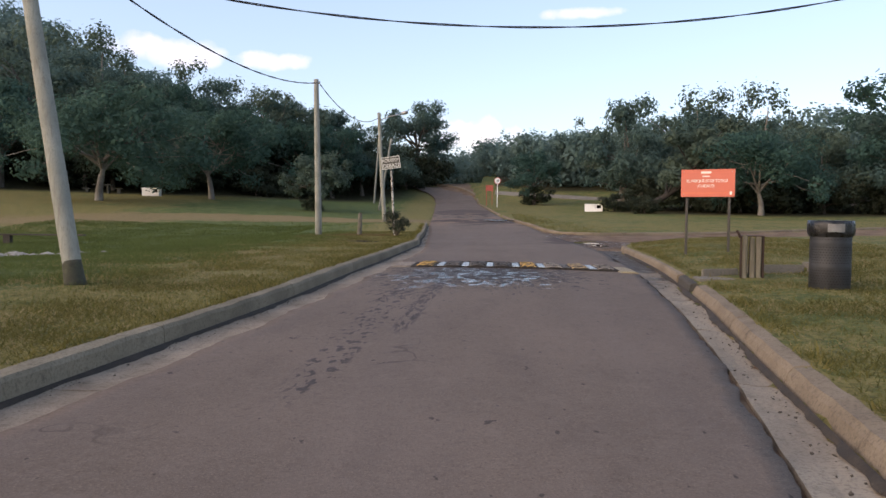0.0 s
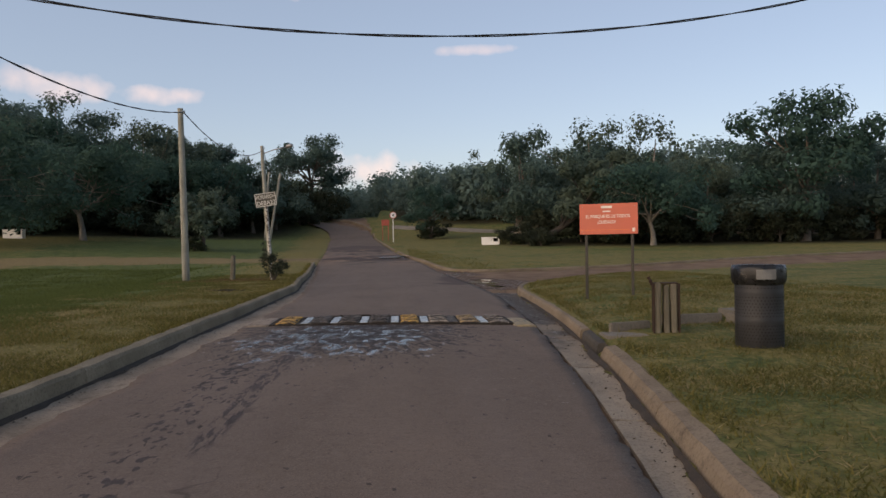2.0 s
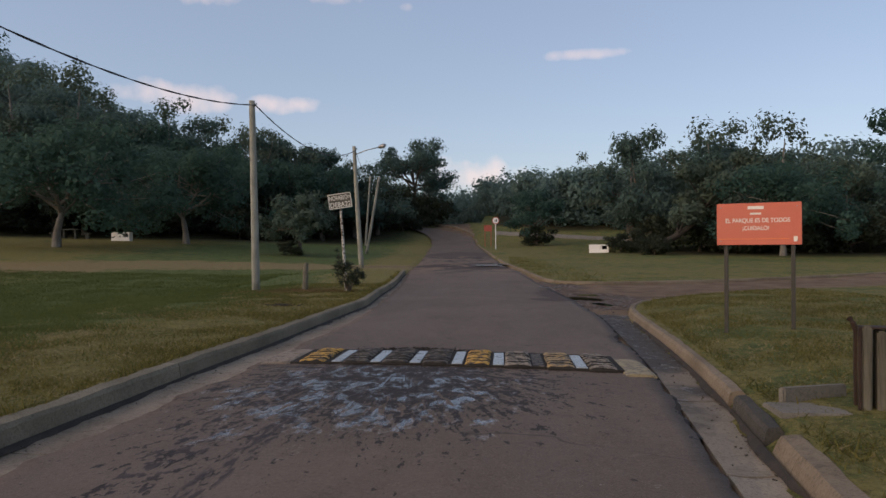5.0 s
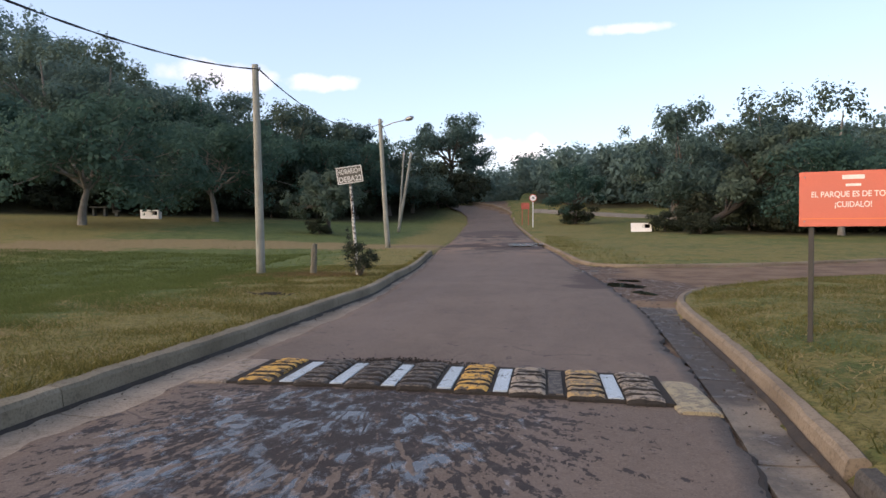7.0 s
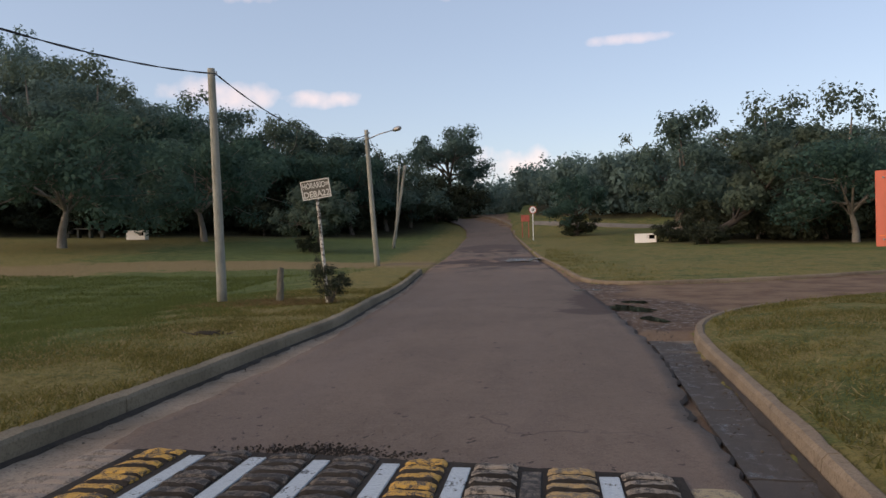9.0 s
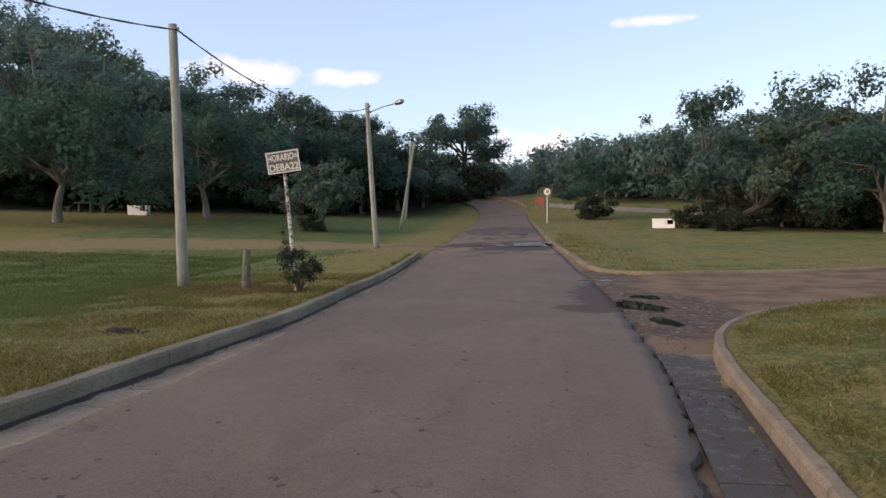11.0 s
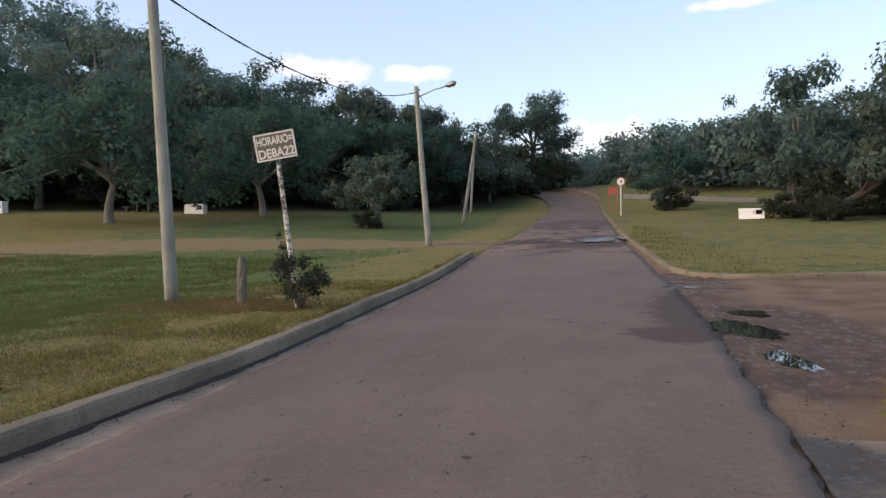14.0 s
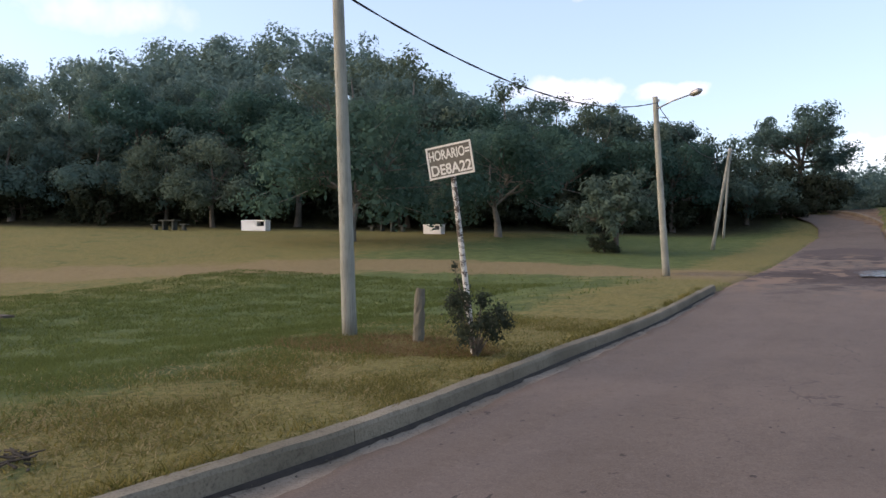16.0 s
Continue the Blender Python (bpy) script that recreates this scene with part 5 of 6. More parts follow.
grill(-29.6, 65.9, 6, 1.45, 0.72, "whitewashed masonry barbecue grill at the wood's edge")
grill(-41.5, 59.5, 14, 2.1, 0.82, "long whitewashed masonry barbecue grill on the lawn")
grill(8.55, 67.6, -12, 1.5, 0.66, "whitewashed masonry barbecue grill by dark bushes")


def picnic_table(x, y, turn, label):
    ob = empty("picnic_table", pose(x, y, gz(x, y) - 0.02, 0, 0, turn), label, "table", "picnic tables")
    bm = bmesh.new()
    box(bm, (0, 0, 0.74), (1.5, 0.75, 0.09), 0.015)
    part("tabletop", bm, M_TABLE, ob)
    for sx in (-0.45, 0.45):
        bm = bmesh.new()
        box(bm, (sx, 0, 0.35), (0.16, 0.5, 0.70), 0.01)
        part("leg", bm, M_TABLE, ob)
    for sx in (-1.35, 1.35):
        bm = bmesh.new()
        box(bm, (sx, 0, 0.43), (0.6, 0.4, 0.08), 0.012)
        box(bm, (sx, 0, 0.19), (0.25, 0.3, 0.4), 0.01)
        part("seat", bm, M_TABLE, ob)


picnic_table(-47.0, 56.0, 12, "dark mossy concrete picnic table with block seats")
picnic_table(-34.0, 66.0, 8, "dark concrete picnic table under the trees")


def plank_bench(x, y, turn):
    ob = empty("plank_bench", pose(x, y, gz(x, y) - 0.03, 0, 0, turn), "low dark plank bench on two stout legs", "bench")
    bm = bmesh.new()
    box(bm, (0, 0, 0.36), (3.2, 0.26, 0.05), 0.008)
    part("seat", bm, M_DARKWOOD, ob)
    for sx in (-1.05, 1.05):
        bm = bmesh.new()
        box(bm, (sx, 0, 0.17), (0.24, 0.2, 0.36), 0.012)
        part("leg", bm, M_DARKWOOD, ob)


plank_bench(-15.6, 26.8, 5)
bm = bmesh.new()
for k in range(46):
    px, py = -11.4 + random.gauss(0, 0.9), 19.7 + random.gauss(0, 0.35)
    s = random.uniform(0.05, 0.16)
    n0 = len(bm.verts)
    r = bmesh.ops.create_icosphere(bm, subdivisions=1, radius=s)
    for v in r["verts"]:
        v.co = Vector((v.co.x * 1.3, v.co.y, v.co.z * 0.6)) * (1 + 0.35 * noise.noise(v.co * 9 + Vector((k, 0, 0))))
        v.co += Vector((px, py, gz(px, py) + s * 0.15))
tagged(obj("rubble_stones", bm, M_STONE), "scatter of pale rubble stones in the grass", "stones", kind="stuff")


def round_sign(x, y):
    z = gz(x, y)
    ob = empty("round_traffic_sign", Matrix.Translation((x, y, z)), "round white traffic sign on a slim pale post", "sign")
    bm = bmesh.new()
    tube(bm, [(0, 0, -0.05), (0, 0, 2.85)], [0.04, 0.04], 8)
    part("post", bm, M_DISC, ob)
    for nm, r, yy, mat in (("disc", 0.34, -0.05, M_DISC), ("rim", 0.34, -0.056, M_RED), ("field", 0.27, -0.062, M_DISC)):
        bm = bmesh.new()
        bmesh.ops.create_cone(bm, cap_ends=True, segments=28, radius1=r, radius2=r, depth=0.012, matrix=Matrix.Translation((0, yy, 2.62)) @ Euler((math.pi / 2, 0, 0)).to_matrix().to_4x4())
        part(nm, bm, mat, ob)
    bm = bmesh.new()
    box(bm, (-0.05, -0.072, 2.62), (0.05, 0.006, 0.22))
    box(bm, (0.07, -0.072, 2.62), (0.1, 0.006, 0.22))
    part("figure", bm, M_BLACK, ob, "black figures")


round_sign(0.3, 77.5)
x, y = -0.55, 84.0
ob = empty("red_park_sign", Matrix.Translation((x, y, gz(x, y))), "small faded red park sign on two legs", "sign")
for nm, c, s, m in (("panel", (0, 0, 1.85), (0.8, 0.03, 0.62), M_RED), ("leg", (-0.3, 0.03, 0.85), (0.07, 0.05, 1.75), M_RED), ("leg", (0.3, 0.03, 0.85), (0.07, 0.05, 1.75), M_RED)):
    bm = bmesh.new()
    box(bm, c, s, 0.004)
    part(nm, bm, m, ob)

# ---- trees ----
RNG = np.random.default_rng(7)


def leaves(centres, radii, count, size, rng, squash=0.75, shell=0.55):
    """Small leaf sprays scattered through clumps: arrays of corners and faces."""
    vol = np.array(radii) ** 2
    pick = rng.choice(len(centres), count, p=vol / vol.sum())
    d = rng.normal(size=(count, 3))
    d /= np.linalg.norm(d, axis=1)[:, None]
    r = (shell + (1 - shell) * rng.random(count)) ** 0.8 * (1 + 0.28 * np.sin(d[:, 0] * 5 + pick) * np.cos(d[:, 1] * 4 + 2 * pick) + 0.14 * rng.normal(size=count))
    p = np.array(centres)[pick] + d * (r * np.array(radii)[pick])[:, None] * np.array((1, 1, squash))
    nrm = d * 1.0 + rng.normal(size=(count, 3)) * 0.33 + np.array((0, 0, 0.3))
    nrm /= np.linalg.norm(nrm, axis=1)[:, None]
    u = np.cross(nrm, rng.normal(size=(count, 3)))
    u /= np.linalg.norm(u, axis=1)[:, None]
    v = np.cross(nrm, u)
    s = size * (0.55 + 0.9 * rng.random(count))[:, None]
    bend = nrm * s * 0.25
    q = np.stack([p - u * s, p - v * s * 0.55 - bend, p + u * s, p + v * s * 0.55 - bend], 1)
    return q.reshape(-1, 3), np.arange(count * 4).reshape(-1, 4)


def skeleton(height, spread_w, trunk_h, lean, rng, limbs=6, bushy=1.0, top_clump=True):
    """Limbs of a tree as point lists with radii, and the leaf clumps at their ends."""
    parts, centres, radii = [], [], []
    top = np.array((lean * height * 0.5, rng.normal() * 0.2, height * 0.78))
    base_r = 0.022 * height + 0.06
    fork = np.array((lean * trunk_h, 0, trunk_h))
    parts.append(([np.array((0, 0, -0.2)), fork * 0.5 + rng.normal(size=3) * 0.08, fork], [base_r * 1.35, base_r, base_r * 0.82]))
    parts.append(([fork, (fork + top) / 2 + rng.normal(size=3) * 0.3, top], [base_r * 0.7, base_r * 0.45, base_r * 0.12]))
    for i in range(limbs):
        a = 2 * math.pi * (i + rng.random() * 0.7) / limbs
        out = spread_w * 0.5 * (0.55 + 0.4 * rng.random())
        end = np.array((math.cos(a) * out, math.sin(a) * out, trunk_h + (height - trunk_h) * (0.12 + 0.6 * rng.random())))
        mid = fork + (end - fork) * 0.5 + np.array((0, 0, 0.35)) + rng.normal(size=3) * 0.25
        parts.append(([fork + (top - fork) * 0.25 * rng.random(), mid, end], [base_r * 0.5, base_r * 0.3, base_r * 0.1]))
        r = spread_w * (0.15 + 0.08 * rng.random())
        centres.append(end)
        radii.append(r)
        for k in range(int(4 * bushy)):
            off = rng.normal(size=3) * r * 1.0
            c = end + off * np.array((1, 1, 0.6))
            parts.append(([mid, (mid + c) / 2 + rng.normal(size=3) * 0.15, c], [base_r * 0.18, base_r * 0.1, base_r * 0.04]))
            centres.append(c)
            radii.append(r * (0.5 + 0.35 * rng.random()))
    if top_clump:
        for k in range(4):
            c = top + rng.normal(size=3) * np.array((spread_w * 0.13, spread_w * 0.13, height * 0.05)) + np.array((0, 0, height * 0.05))
            centres.append(c)
            radii.append(spread_w * (0.13 + 0.08 * rng.random()))
    return parts, centres, radii


def tree(name, label, category, height, spread_w, trunk_h, lean, seed, count, size, leaf, bark, limbs=6, bushy=1.0, shell=0.5, top_clump=True):
    rng = np.random.default_rng(seed)
    limbs_, cs, rs = skeleton(height, spread_w, trunk_h, lean, rng, limbs, bushy, top_clump)
    ob = empty(name, Matrix(), label, category)
    random.seed(seed)
    bm = bmesh.new()
    for pts, rr in limbs_:
        tube(bm, pts, rr, 7, False, 0.06)
    part("trunk", bm, bark, ob, smooth=True)
    v, f = leaves(cs, rs, count, size, rng, shell=shell)
    cr = new("crown", from_arrays("crown", v, f, leaf))
    cr.parent = ob
    return ob


T_A = tree("tree", "dense dark-green broadleaf tree at the wood's edge", "tree", 10, 8.5, 2.6, 0.05, 11, 7400, 0.17, M_LEAF, M_BARK, 7)
T_C = tree("tree", "broad pale-trunked tree with a low spreading crown", "tree", 8.5, 9.5, 1.9, 0.12, 37, 9600, 0.165, M_LEAF, M_BARK_PALE, 9, 1.5)
T_D = tree("tree", "airy grey-green tree with thin open branches", "tree", 10.5, 7.5, 3.4, 0.02, 51, 3000, 0.17, M_LEAF_PALE, M_BARK_PALE, 7, 1.2, 0.3)
T_E = tree("tree", "pale grey-green tree with drooping foliage", "tree", 8.5, 8.0, 1.6, -0.08, 67, 7000, 0.17, M_LEAF_PALE, M_BARK, 7)
B_A = tree("bush", "dense dark undergrowth bush at the wood's edge", "bush", 3.6, 5.0, 0.3, 0, 71, 3200, 0.16, M_LEAF_SHRUB, M_BARK, 7)
# these two take the leaf colour that has haze painted in
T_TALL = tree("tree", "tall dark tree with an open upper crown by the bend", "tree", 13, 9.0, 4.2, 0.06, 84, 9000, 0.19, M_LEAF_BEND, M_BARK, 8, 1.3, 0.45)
T_F = tree("tree", "dense broadleaf tree by the bend, haze in its blue-green leaves", "tree", 10, 8.5, 2.2, 0.04, 97, 7000, 0.18, M_LEAF_BEND, M_BARK, 7)


def plant(proto, x, y, height_scale, turn, width=1.0, label="", sink=0.05, group="trees at the wood's edge"):
    m = pose(x, y, gz(x, y) - sink, 0, 0, turn) @ Matrix.Diagonal((height_scale * width, height_scale * width, height_scale, 1))
    ob = copy_thing(proto, m)
    ob["group"] = group
    if label:
        ob["label"] = label
    return ob


def edge_rows(line, offset, gap, protos, lo, hi, seed, clip, width=1.0):
    """Trees along a wood's edge, set back by an offset."""
    rng = np.random.default_rng(seed)
    p = resample(line, gap)
    for i in range(1, len(p) - 1):
        d = p[i + 1] - p[i - 1]
        d = d / np.hypot(*d)
        back = np.array((-d[1], d[0]))
        q = p[i] + back * (offset + rng.normal() * 0.9) + d * rng.normal() * gap * 0.2
        if not clip(q):
            continue
        plant(protos[rng.integers(len(protos))], q[0], q[1], lo + (hi - lo) * rng.random(), rng.random() * 360, width)


clip_l = lambda q: -92 < q[0] < -11 and q[1] < 125 and abs(float(side(BEND_D, q[0], q[1]))) > 4 and not (q[1] > 98 and q[0] > -21)
clip_r = lambda q: q[0] > 9 and q[0] < 84
# T_F brings its haze-paled leaf colour into these rows
edge_rows(WOOD_LD, 2.5, 6.0, (T_A, T_E, T_F), 0.80, 1.0, 3, clip_l)
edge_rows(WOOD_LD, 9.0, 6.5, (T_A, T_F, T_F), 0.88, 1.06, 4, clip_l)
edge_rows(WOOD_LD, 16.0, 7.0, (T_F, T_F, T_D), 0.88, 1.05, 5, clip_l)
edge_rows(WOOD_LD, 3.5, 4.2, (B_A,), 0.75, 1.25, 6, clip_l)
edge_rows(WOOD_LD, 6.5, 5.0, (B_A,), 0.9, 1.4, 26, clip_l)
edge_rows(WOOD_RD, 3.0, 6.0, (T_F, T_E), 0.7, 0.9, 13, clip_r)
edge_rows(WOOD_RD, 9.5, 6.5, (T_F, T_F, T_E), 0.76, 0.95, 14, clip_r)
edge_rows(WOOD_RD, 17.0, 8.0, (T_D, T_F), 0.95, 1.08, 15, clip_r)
edge_rows(WOOD_RD, 2.0, 4.5, (B_A,), 0.7, 1.1, 16, clip_r)

# single trees that stand out
plant(T_C, -28.7, 55.3, 1.05, 20, 1.0, "broad tree with a pale bare trunk on the lawn")
plant(T_C, -24.5, 66.5, 0.98, 200, 1.0, "leaning tree with long bare lower limbs")
plant(T_E, -47.5, 60.5, 0.86, 80, 1.0, "pale grey-green tree spreading over the grill")
plant(T_D, -41.5, 80.0, 1.3, 30, 1.0)
plant(T_D, -47.0, 77.0, 1.3, 130, 1.0)
plant(T_D, -26.5, 88.0, 1.05, 210, 0.9)
plant(T_D, -20.5, 90.0, 1.0, 300, 0.9)
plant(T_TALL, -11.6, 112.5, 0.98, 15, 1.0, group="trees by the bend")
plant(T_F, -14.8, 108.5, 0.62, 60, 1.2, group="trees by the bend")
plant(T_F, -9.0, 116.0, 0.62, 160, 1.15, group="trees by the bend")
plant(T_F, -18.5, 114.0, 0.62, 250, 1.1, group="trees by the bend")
plant(B_A, -11.8, 103.0, 0.9, 30, 1.0, group="trees by the bend")
for bx, by, bs in ((-15.5, 105.0, 1.1), (-9.4, 109.5, 1.2), (-13.2, 110.5, 1.6), (-18.5, 107.5, 1.3)):
    plant(B_A, bx, by, bs, bx * 50, 1.0, group="trees by the bend")
plant(T_D, 12.3, 76.5, 1.02, 40, 0.8)
plant(T_F, 12.2, 74.0, 1.08, 140, 0.85)
plant(T_D, 19.0, 76.0, 1.14, 75, 0.9)
plant(T_D, 25.0, 74.0, 1.14, 310, 0.9)
plant(T_C, 20.0, 60.2, 0.8, 120, 1.0, "low tree with thin white trunks on the lawn")
plant(T_A, 34.5, 65.0, 1.27, 20, 1.0, "big old tree with a pale trunk on a mound")
plant(T_A, 4.2, 85.5, 0.6, 20, 1.0, "dark round tree before the pale lane", group="trees beyond the lane")
plant(B_A, 10.2, 67.2, 0.45, 20, 1.0, "dark bush growing against the grill")
plant(B_A, 11.9, 62.7, 0.42, 70, 1.1, "dark bush at the foot of the leaning trunk")
plant(B_A, 4.4, 85.2, 0.6, 110, 1.0, "dense bush under the round tree", group="trees beyond the lane")

def leaning_tree():
    """An old tree whose stout trunk leans far over, with foliage hanging from its upper end."""
    rng = np.random.default_rng(77)
    ob = empty("leaning_tree", Matrix.Translation((11.6, 63.4, gz(11.6, 63.4) - 0.1)), "old tree with a dark trunk leaning far over", "tree", "trees at the wood's edge")
    bm = bmesh.new()
    pts = [np.array(p) for p in ((0, 0, 0), (0.9, 0.1, 0.75), (2.1, 0.2, 1.5), (3.3, 0.2, 2.4), (4.4, 0.4, 3.5), (5.2, 0.6, 4.6))]
    random.seed(77)
    tube(bm, pts, [0.34, 0.27, 0.24, 0.2, 0.14, 0.07], 9, True, 0.1)
    cs, rs = [], []
    for k in range(16):
        a = pts[2 + k % 4]
        tip = a + np.array((rng.normal() * 1.5 + 0.8, rng.normal() * 1.3 + 0.6, 1.2 + rng.random() * 1.9))
        tube(bm, [a, (a + tip) / 2 + rng.normal(size=3) * 0.2, tip], [0.09, 0.055, 0.02], 6, False, 0.06)
        cs.append(tip)
        rs.append(0.75 + 0.5 * rng.random())
    part("trunk", bm, M_BARK_DARK, ob, "dark leaning trunk and limbs", True)
    v, f = leaves(cs, rs, 6500, 0.15, rng, shell=0.4)
    cr = new("crown", from_arrays("crown", v, f, M_LEAF_PALE))
    cr.parent = ob


leaning_tree()

# the lone round shrub tree on the lawn
lone = tree("shrub_tree", "round grey-green shrub tree standing alone on the lawn", "tree", 4.7, 4.5, 1.1, 0.1, 91, 5600, 0.13, M_LEAF_PALE, M_BARK, 8, 1.4, 0.35)
lone.matrix_world = pose(-13.5, 60.0, gz(-13.5, 60.0) - 0.05)
plant(B_A, -13.9, 59.4, 0.32, 40, 1.0, "dark low bush at the foot of the shrub tree")

for proto in (T_A, T_C, T_D, T_E, B_A, T_TALL, T_F):
    for o in (*proto.children_recursive, proto):
        bpy.data.objects.remove(o)

# woods behind, past counting
def far_woods(name, places, per, size, seed, mat, label):
    rng = np.random.default_rng(seed)
    vs, fs, n = [], [], 0
    for x, y, h, w in places:
        cs, rs = [], []
        z0 = gz(x, y)
        for k in range(12):
            a, r = rng.random() * 6.28, w * 0.36 * math.sqrt(rng.random())
            cs.append((x + math.cos(a) * r, y + math.sin(a) * r, z0 + h * (0.1 + 0.8 * rng.random())))
            rs.append(w * (0.16 + 0.12 * rng.random()))
        v, f = leaves(cs, rs, per, size, rng)
        vs.append(v)
        fs.append(f + n)
        n += len(v)
    tagged(new(name, from_arrays(name, np.concatenate(vs), np.concatenate(fs), mat)), label, "woods", kind="stuff")


rng = np.random.default_rng(5)
spots = []
for k in range(170):                                     # the hillside on the left
    p = WOOD_LD[rng.integers(4, len(WOOD_LD) - 6)]
    q = p + np.array((-0.55, 0.83)) * rng.uniform(22, 60) + rng.normal(size=2) * 3
    if abs(float(side(BEND_D, q[0], q[1]))) > 5 and q[0] < -12:
        spots.append((q[0], q[1], rng.uniform(7.4, 10.0) * (1.2 if q[0] < -68 else 1.0 if q[0] < -27 else 0.55), rng.uniform(7, 10)))
for k in range(60):                                      # the right-hand woods
    q = (rng.uniform(14, 90), rng.uniform(82, 112))
    if q[1] > 118 - q[0] * 0.9:
        spots.append((*q, rng.uniform(7.5, 10), rng.uniform(7, 9)))
for k in range(110):                                     # beyond the bend
    q = (rng.uniform(-45, 60), rng.uniform(122, 175))
    spots.append((*q, rng.uniform(4.5, 6.5), rng.uniform(8, 11)))
for k in range(46):                                      # along the lane's far side
    u = rng.uniform(0, 1)
    q = (2 + u * 75, 106 - u * 24 + rng.uniform(0, 8))
    spots.append((*q, rng.uniform(5, 7.5), rng.uniform(6, 9)))
# no air in between: the leaf colour itself carries the haze
far_woods("far_woods", spots, 1050, 0.29, 8, M_LEAF_FAR, "dense dark-green woods covering the slopes, paled by painted haze")

# ---- shrub round the hours sign ----
rng = np.random.default_rng(33)
sh = empty("roadside_shrub", Matrix.Translation((-3.12, 27.1, gz(-3.12, 27.1))), "small dark leafy shrub around the leaning sign post", "shrub")
cs, rs = [], []
bm = bmesh.new()
for k in range(22):
    a, o = rng.random() * 6.28, 0.4 * math.sqrt(rng.random())
    tip = np.array((math.cos(a) * o, math.sin(a) * o, 0.25 + 0.6 * rng.random()))
    tube(bm, [(0, 0, -0.05), tip * np.array((0.4, 0.4, 0.55)), tip], [0.012, 0.008, 0.003], 5)
    cs.append(tip)
    rs.append(0.16)
for tip in ((-0.32, 0.0, 1.15), (-0.28, 0.05, 0.95)):
    tube(bm, [(0, 0, 0), np.array(tip) * 0.5, tip], [0.01, 0.007, 0.003], 5)
    cs.append(np.array(tip))
    rs.append(0.1)
part("stems", bm, M_BARK, sh)
v, f = leaves(cs, rs, 2600, 0.024, rng, 1.0, 0.1)
o = new("foliage", from_arrays("foliage", v, f, M_LEAF_SHRUB))
o.parent = sh

# ---- grass ----
def blades(name, places, lo, hi, seed, mat, label, wide=0.006, lean=0.6):
    rng = np.random.default_rng(seed)
    n = len(places)
    h = lo + (hi - lo) * rng.random(n) ** 1.6
    a = rng.random(n) * 6.283
    w = wide * (0.7 + 0.8 * rng.random(n))
    tipx, tipy = rng.normal(size=n) * h * lean, rng.normal(size=n) * h * lean
    b = places
    t = np.stack([np.cos(a) * w, np.sin(a) * w, np.zeros(n)], 1)
    v = np.stack([b - t, b + t, b + np.stack([tipx, tipy, h], 1)], 1).reshape(-1, 3)
    tagged(new(name, from_arrays(name, v, np.arange(n * 3).reshape(-1, 3), mat, 3)), label, "grass", kind="stuff")


def scatter(n, x0, x1, y0, y1, seed, keep, thin=None):
    rng = np.random.default_rng(seed)
    x, y = x0 + (x1 - x0) * rng.random(n), y0 + (y1 - y0) * rng.random(n)
    ok = keep(x, y)
    if thin is not None:
        ok &= rng.random(n) < thin(x, y)
    x, y = x[ok], y[ok]
    return np.stack([x, y, ground_z(x, y) - 0.004], 1)


def clumpy(x, y, k=1.2):
    return np.array([0.5 + 0.9 * noise.noise((px * k, py * k, 3)) for px, py in zip(x, y)])


mid_l = scatter(260000, -24, -8.5, 8, 42, 21, lambda x, y: masks(x, y)[0] > 0.2, clumpy)
blades("field_grass", mid_l, 0.03, 0.11, 22, M_BLADE_GREEN, "short uneven green grass of the open lawn", 0.012, 0.8)
near_l = scatter(330000, -9, -2.0, 5, 32, 1, lambda x, y: masks(x, y)[0] > 0.16, clumpy)
near_r = scatter(220000, 2.2, 9, 3, 28, 2, lambda x, y: masks(x, y)[1] > 0.23, clumpy)
inner = kerb_l(near_l[:, 1]) - near_l[:, 0] + np.random.default_rng(41).normal(size=len(near_l)) * 0.7 > 2.9
blades("green_lawn_grass", near_l[inner], 0.025, 0.09, 42, M_BLADE_GREEN, "short green grass blades of the open lawn")
blades("lawn_grass", np.concatenate([near_l[~inner], near_r]), 0.02, 0.062, 3, M_BLADE, "short dry and green grass blades of the lawns")
fringe_l = scatter(60000, -3.6, -2.0, 3, 39, 4, lambda x, y: (lambda d: (d > 0.14) & (d < 0.34))(masks(x, y)[0]), clumpy)
fringe_r = scatter(60000, 1.8, 8, 2, 28, 5, lambda x, y: (lambda d: (d > 0.2) & (d < 0.42))(masks(x, y)[1]), clumpy)
blades("kerb_grass", np.concatenate([fringe_l, fringe_r]), 0.03, 0.12, 6, M_BLADE, "ragged grass fringe leaning over the kerbs", 0.007, 0.8)
far_tuft = scatter(30000, 1.4, 9, 34, 62, 7, lambda x, y: (lambda d: (d > 0.15) & (d < 3.5))(masks(x, y)[2]), lambda x, y: clumpy(x, y, 0.6) * (1 - step(masks(x, y)[2], 0.6, 3.4)) * (1 - step(x, 3.5, 8.5)))
blades("tall_grass", far_tuft, 0.03, 0.1, 8, M_BLADE, "taller rough grass along the road's far edge", 0.012, 0.4)
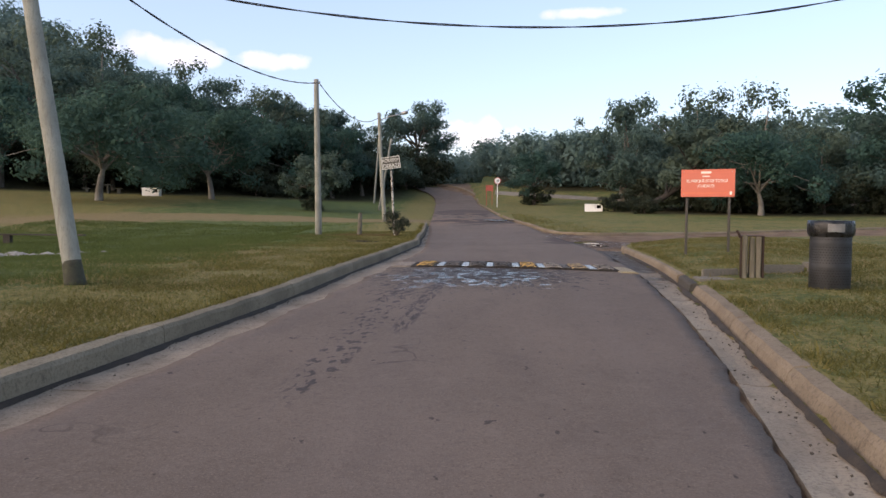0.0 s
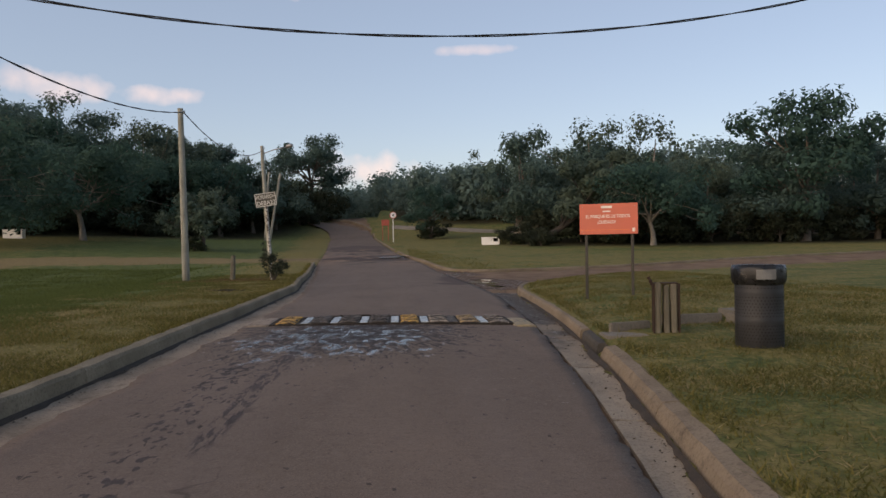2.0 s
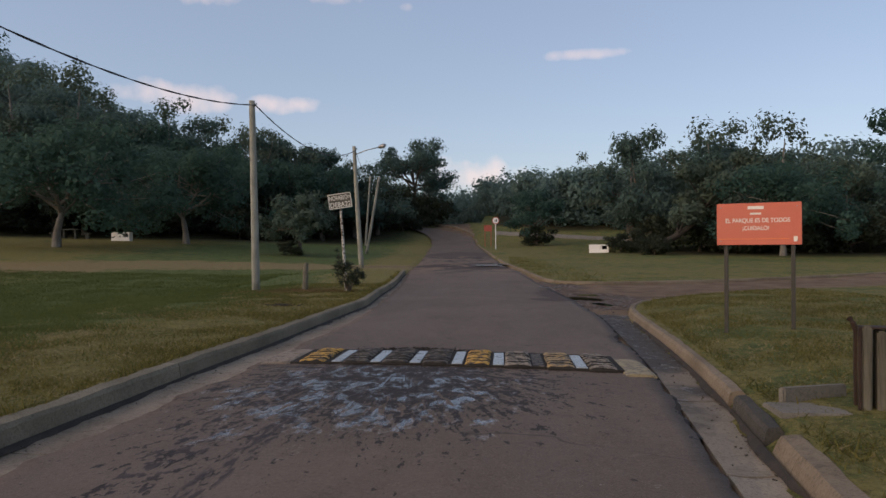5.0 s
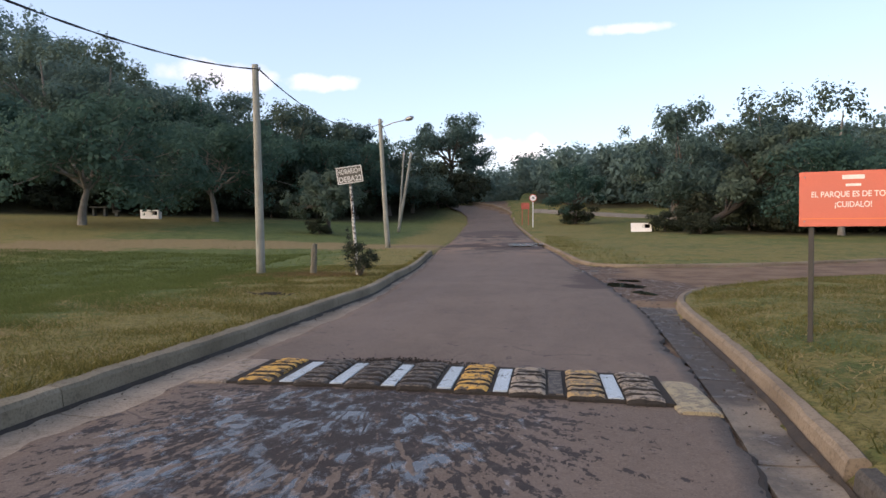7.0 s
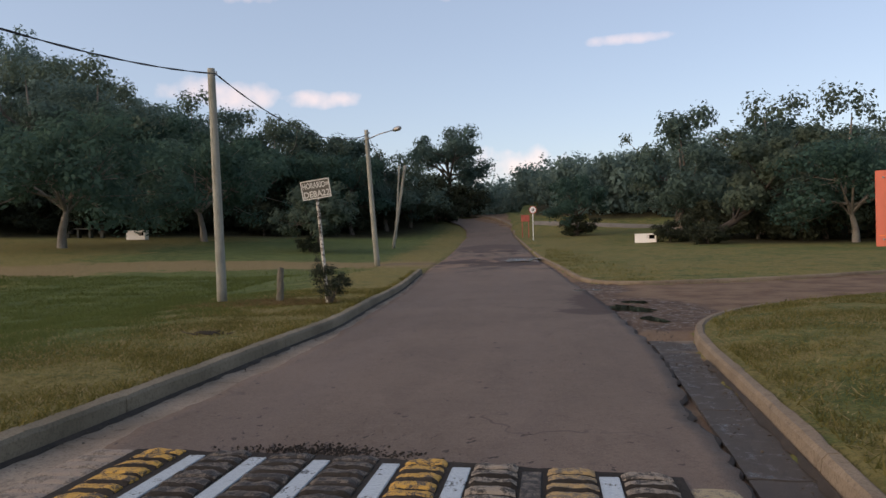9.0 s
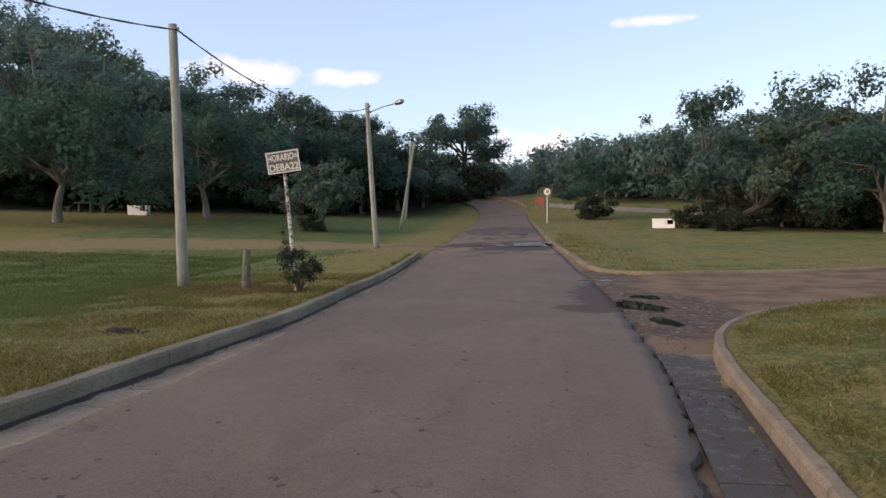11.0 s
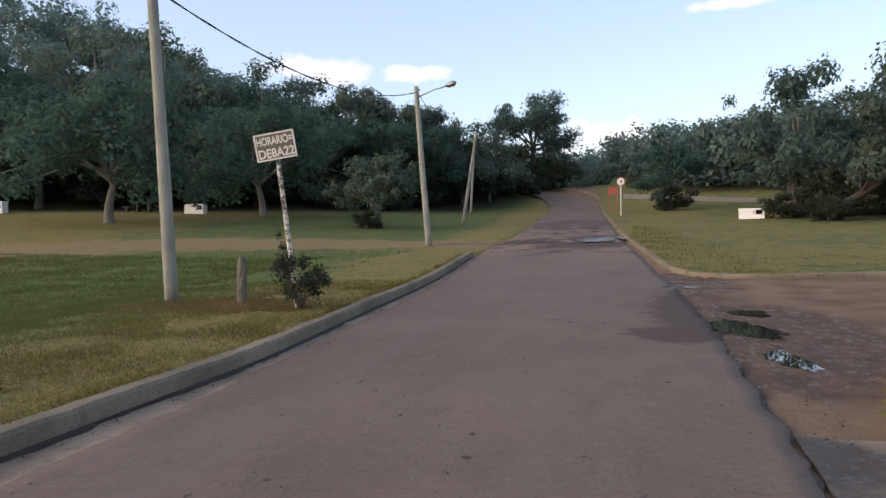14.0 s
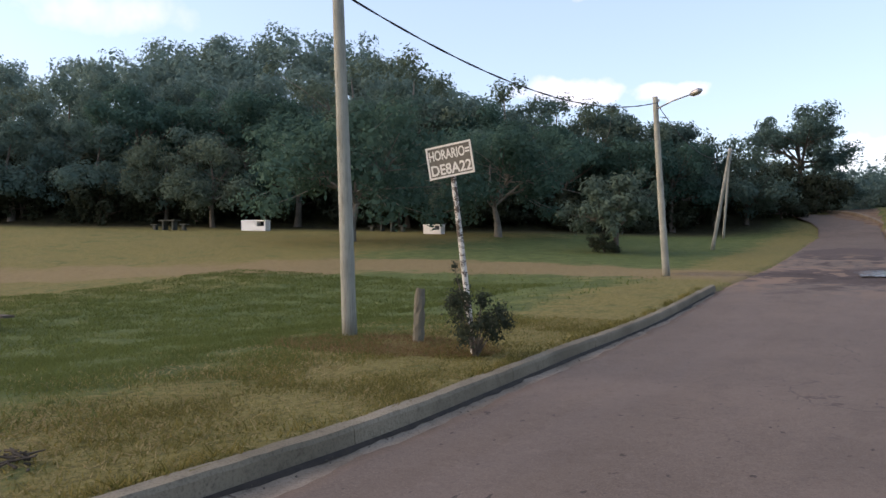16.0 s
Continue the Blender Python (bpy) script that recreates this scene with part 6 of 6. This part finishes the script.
straw = np.concatenate([scatter(60000, -7.5, -2.0, 5, 32, 51, lambda x, y: masks(x, y)[0] > 0.2, lambda x, y: clumpy(x, y, 0.8)),
                        scatter(60000, 2.2, 9, 3, 28, 52, lambda x, y: masks(x, y)[1] > 0.25, lambda x, y: clumpy(x, y, 0.9))])
blades("straw", straw, 0.015, 0.05, 53, M_STRAW, "bleached straw and clippings lying in the lawns", 0.008, 2.2)
dead = scatter(16000, -7.0, -2.9, 25.6, 29.2, 9, lambda x, y: np.hypot((x + 4.9) / 1.9, (y - 27.4) / 1.0) < 1)
blades("dead_grass", dead, 0.02, 0.08, 10, M_DRYWEED, "brown dead grass and clippings round the posts", 0.008, 1.6)
weeds = scatter(3200, -15, -5.5, 30, 45, 11, lambda x, y: masks(x, y)[0] > 1.0, lambda x, y: clumpy(x, y, 0.9))
blades("weeds", weeds, 0.04, 0.13, 12, M_BLADE_GREEN, "dark green weeds beside the earth track", 0.016, 0.7)
# dead branches and dark clods on the lawn
bm = bmesh.new()
for k in range(26):
    px, py = -3.25 + random.gauss(0, 0.13), 21.35 + random.gauss(0, 0.1)
    tube(bm, [(px, py, gz(px, py) + 0.02), (px + random.uniform(-0.2, 0.2), py + random.uniform(-0.1, 0.1), gz(px, py) + 0.05)], [0.012, 0.005], 5)
tagged(obj("dead_twigs", bm, M_DARKWOOD), "small heap of dark dead twigs on the lawn", "twigs", kind="stuff")
# leaf litter and grit in the gutters
bm = bmesh.new()
for k in range(420):
    v = random.uniform(4, 24)
    t = random.random() ** 0.5
    px = float(asph_r(v)) + 0.06 + t * (float(kerb_r(min(v, 20))) - float(asph_r(v)) - 0.06)
    s = random.uniform(0.005, 0.014)
    box(bm, (px, v, float(road_z(v)) + 0.004), (s * 1.5, s, s * 0.5), 0, Euler((random.random(), 0, random.random() * 6)))
for k in range(350):
    v = random.uniform(3, 34)
    px = float(kerb_l(v)) + 0.02 + abs(random.gauss(0, 0.09))
    s = random.uniform(0.005, 0.012)
    box(bm, (px, v, float(road_z(v)) + 0.012), (s * 1.5, s, s * 0.5), 0, Euler((random.random(), 0, random.random() * 6)))
tagged(obj("gutter_litter", bm, M_DARKWOOD), "dead leaves and grit lying in the gutters", "litter", kind="stuff")
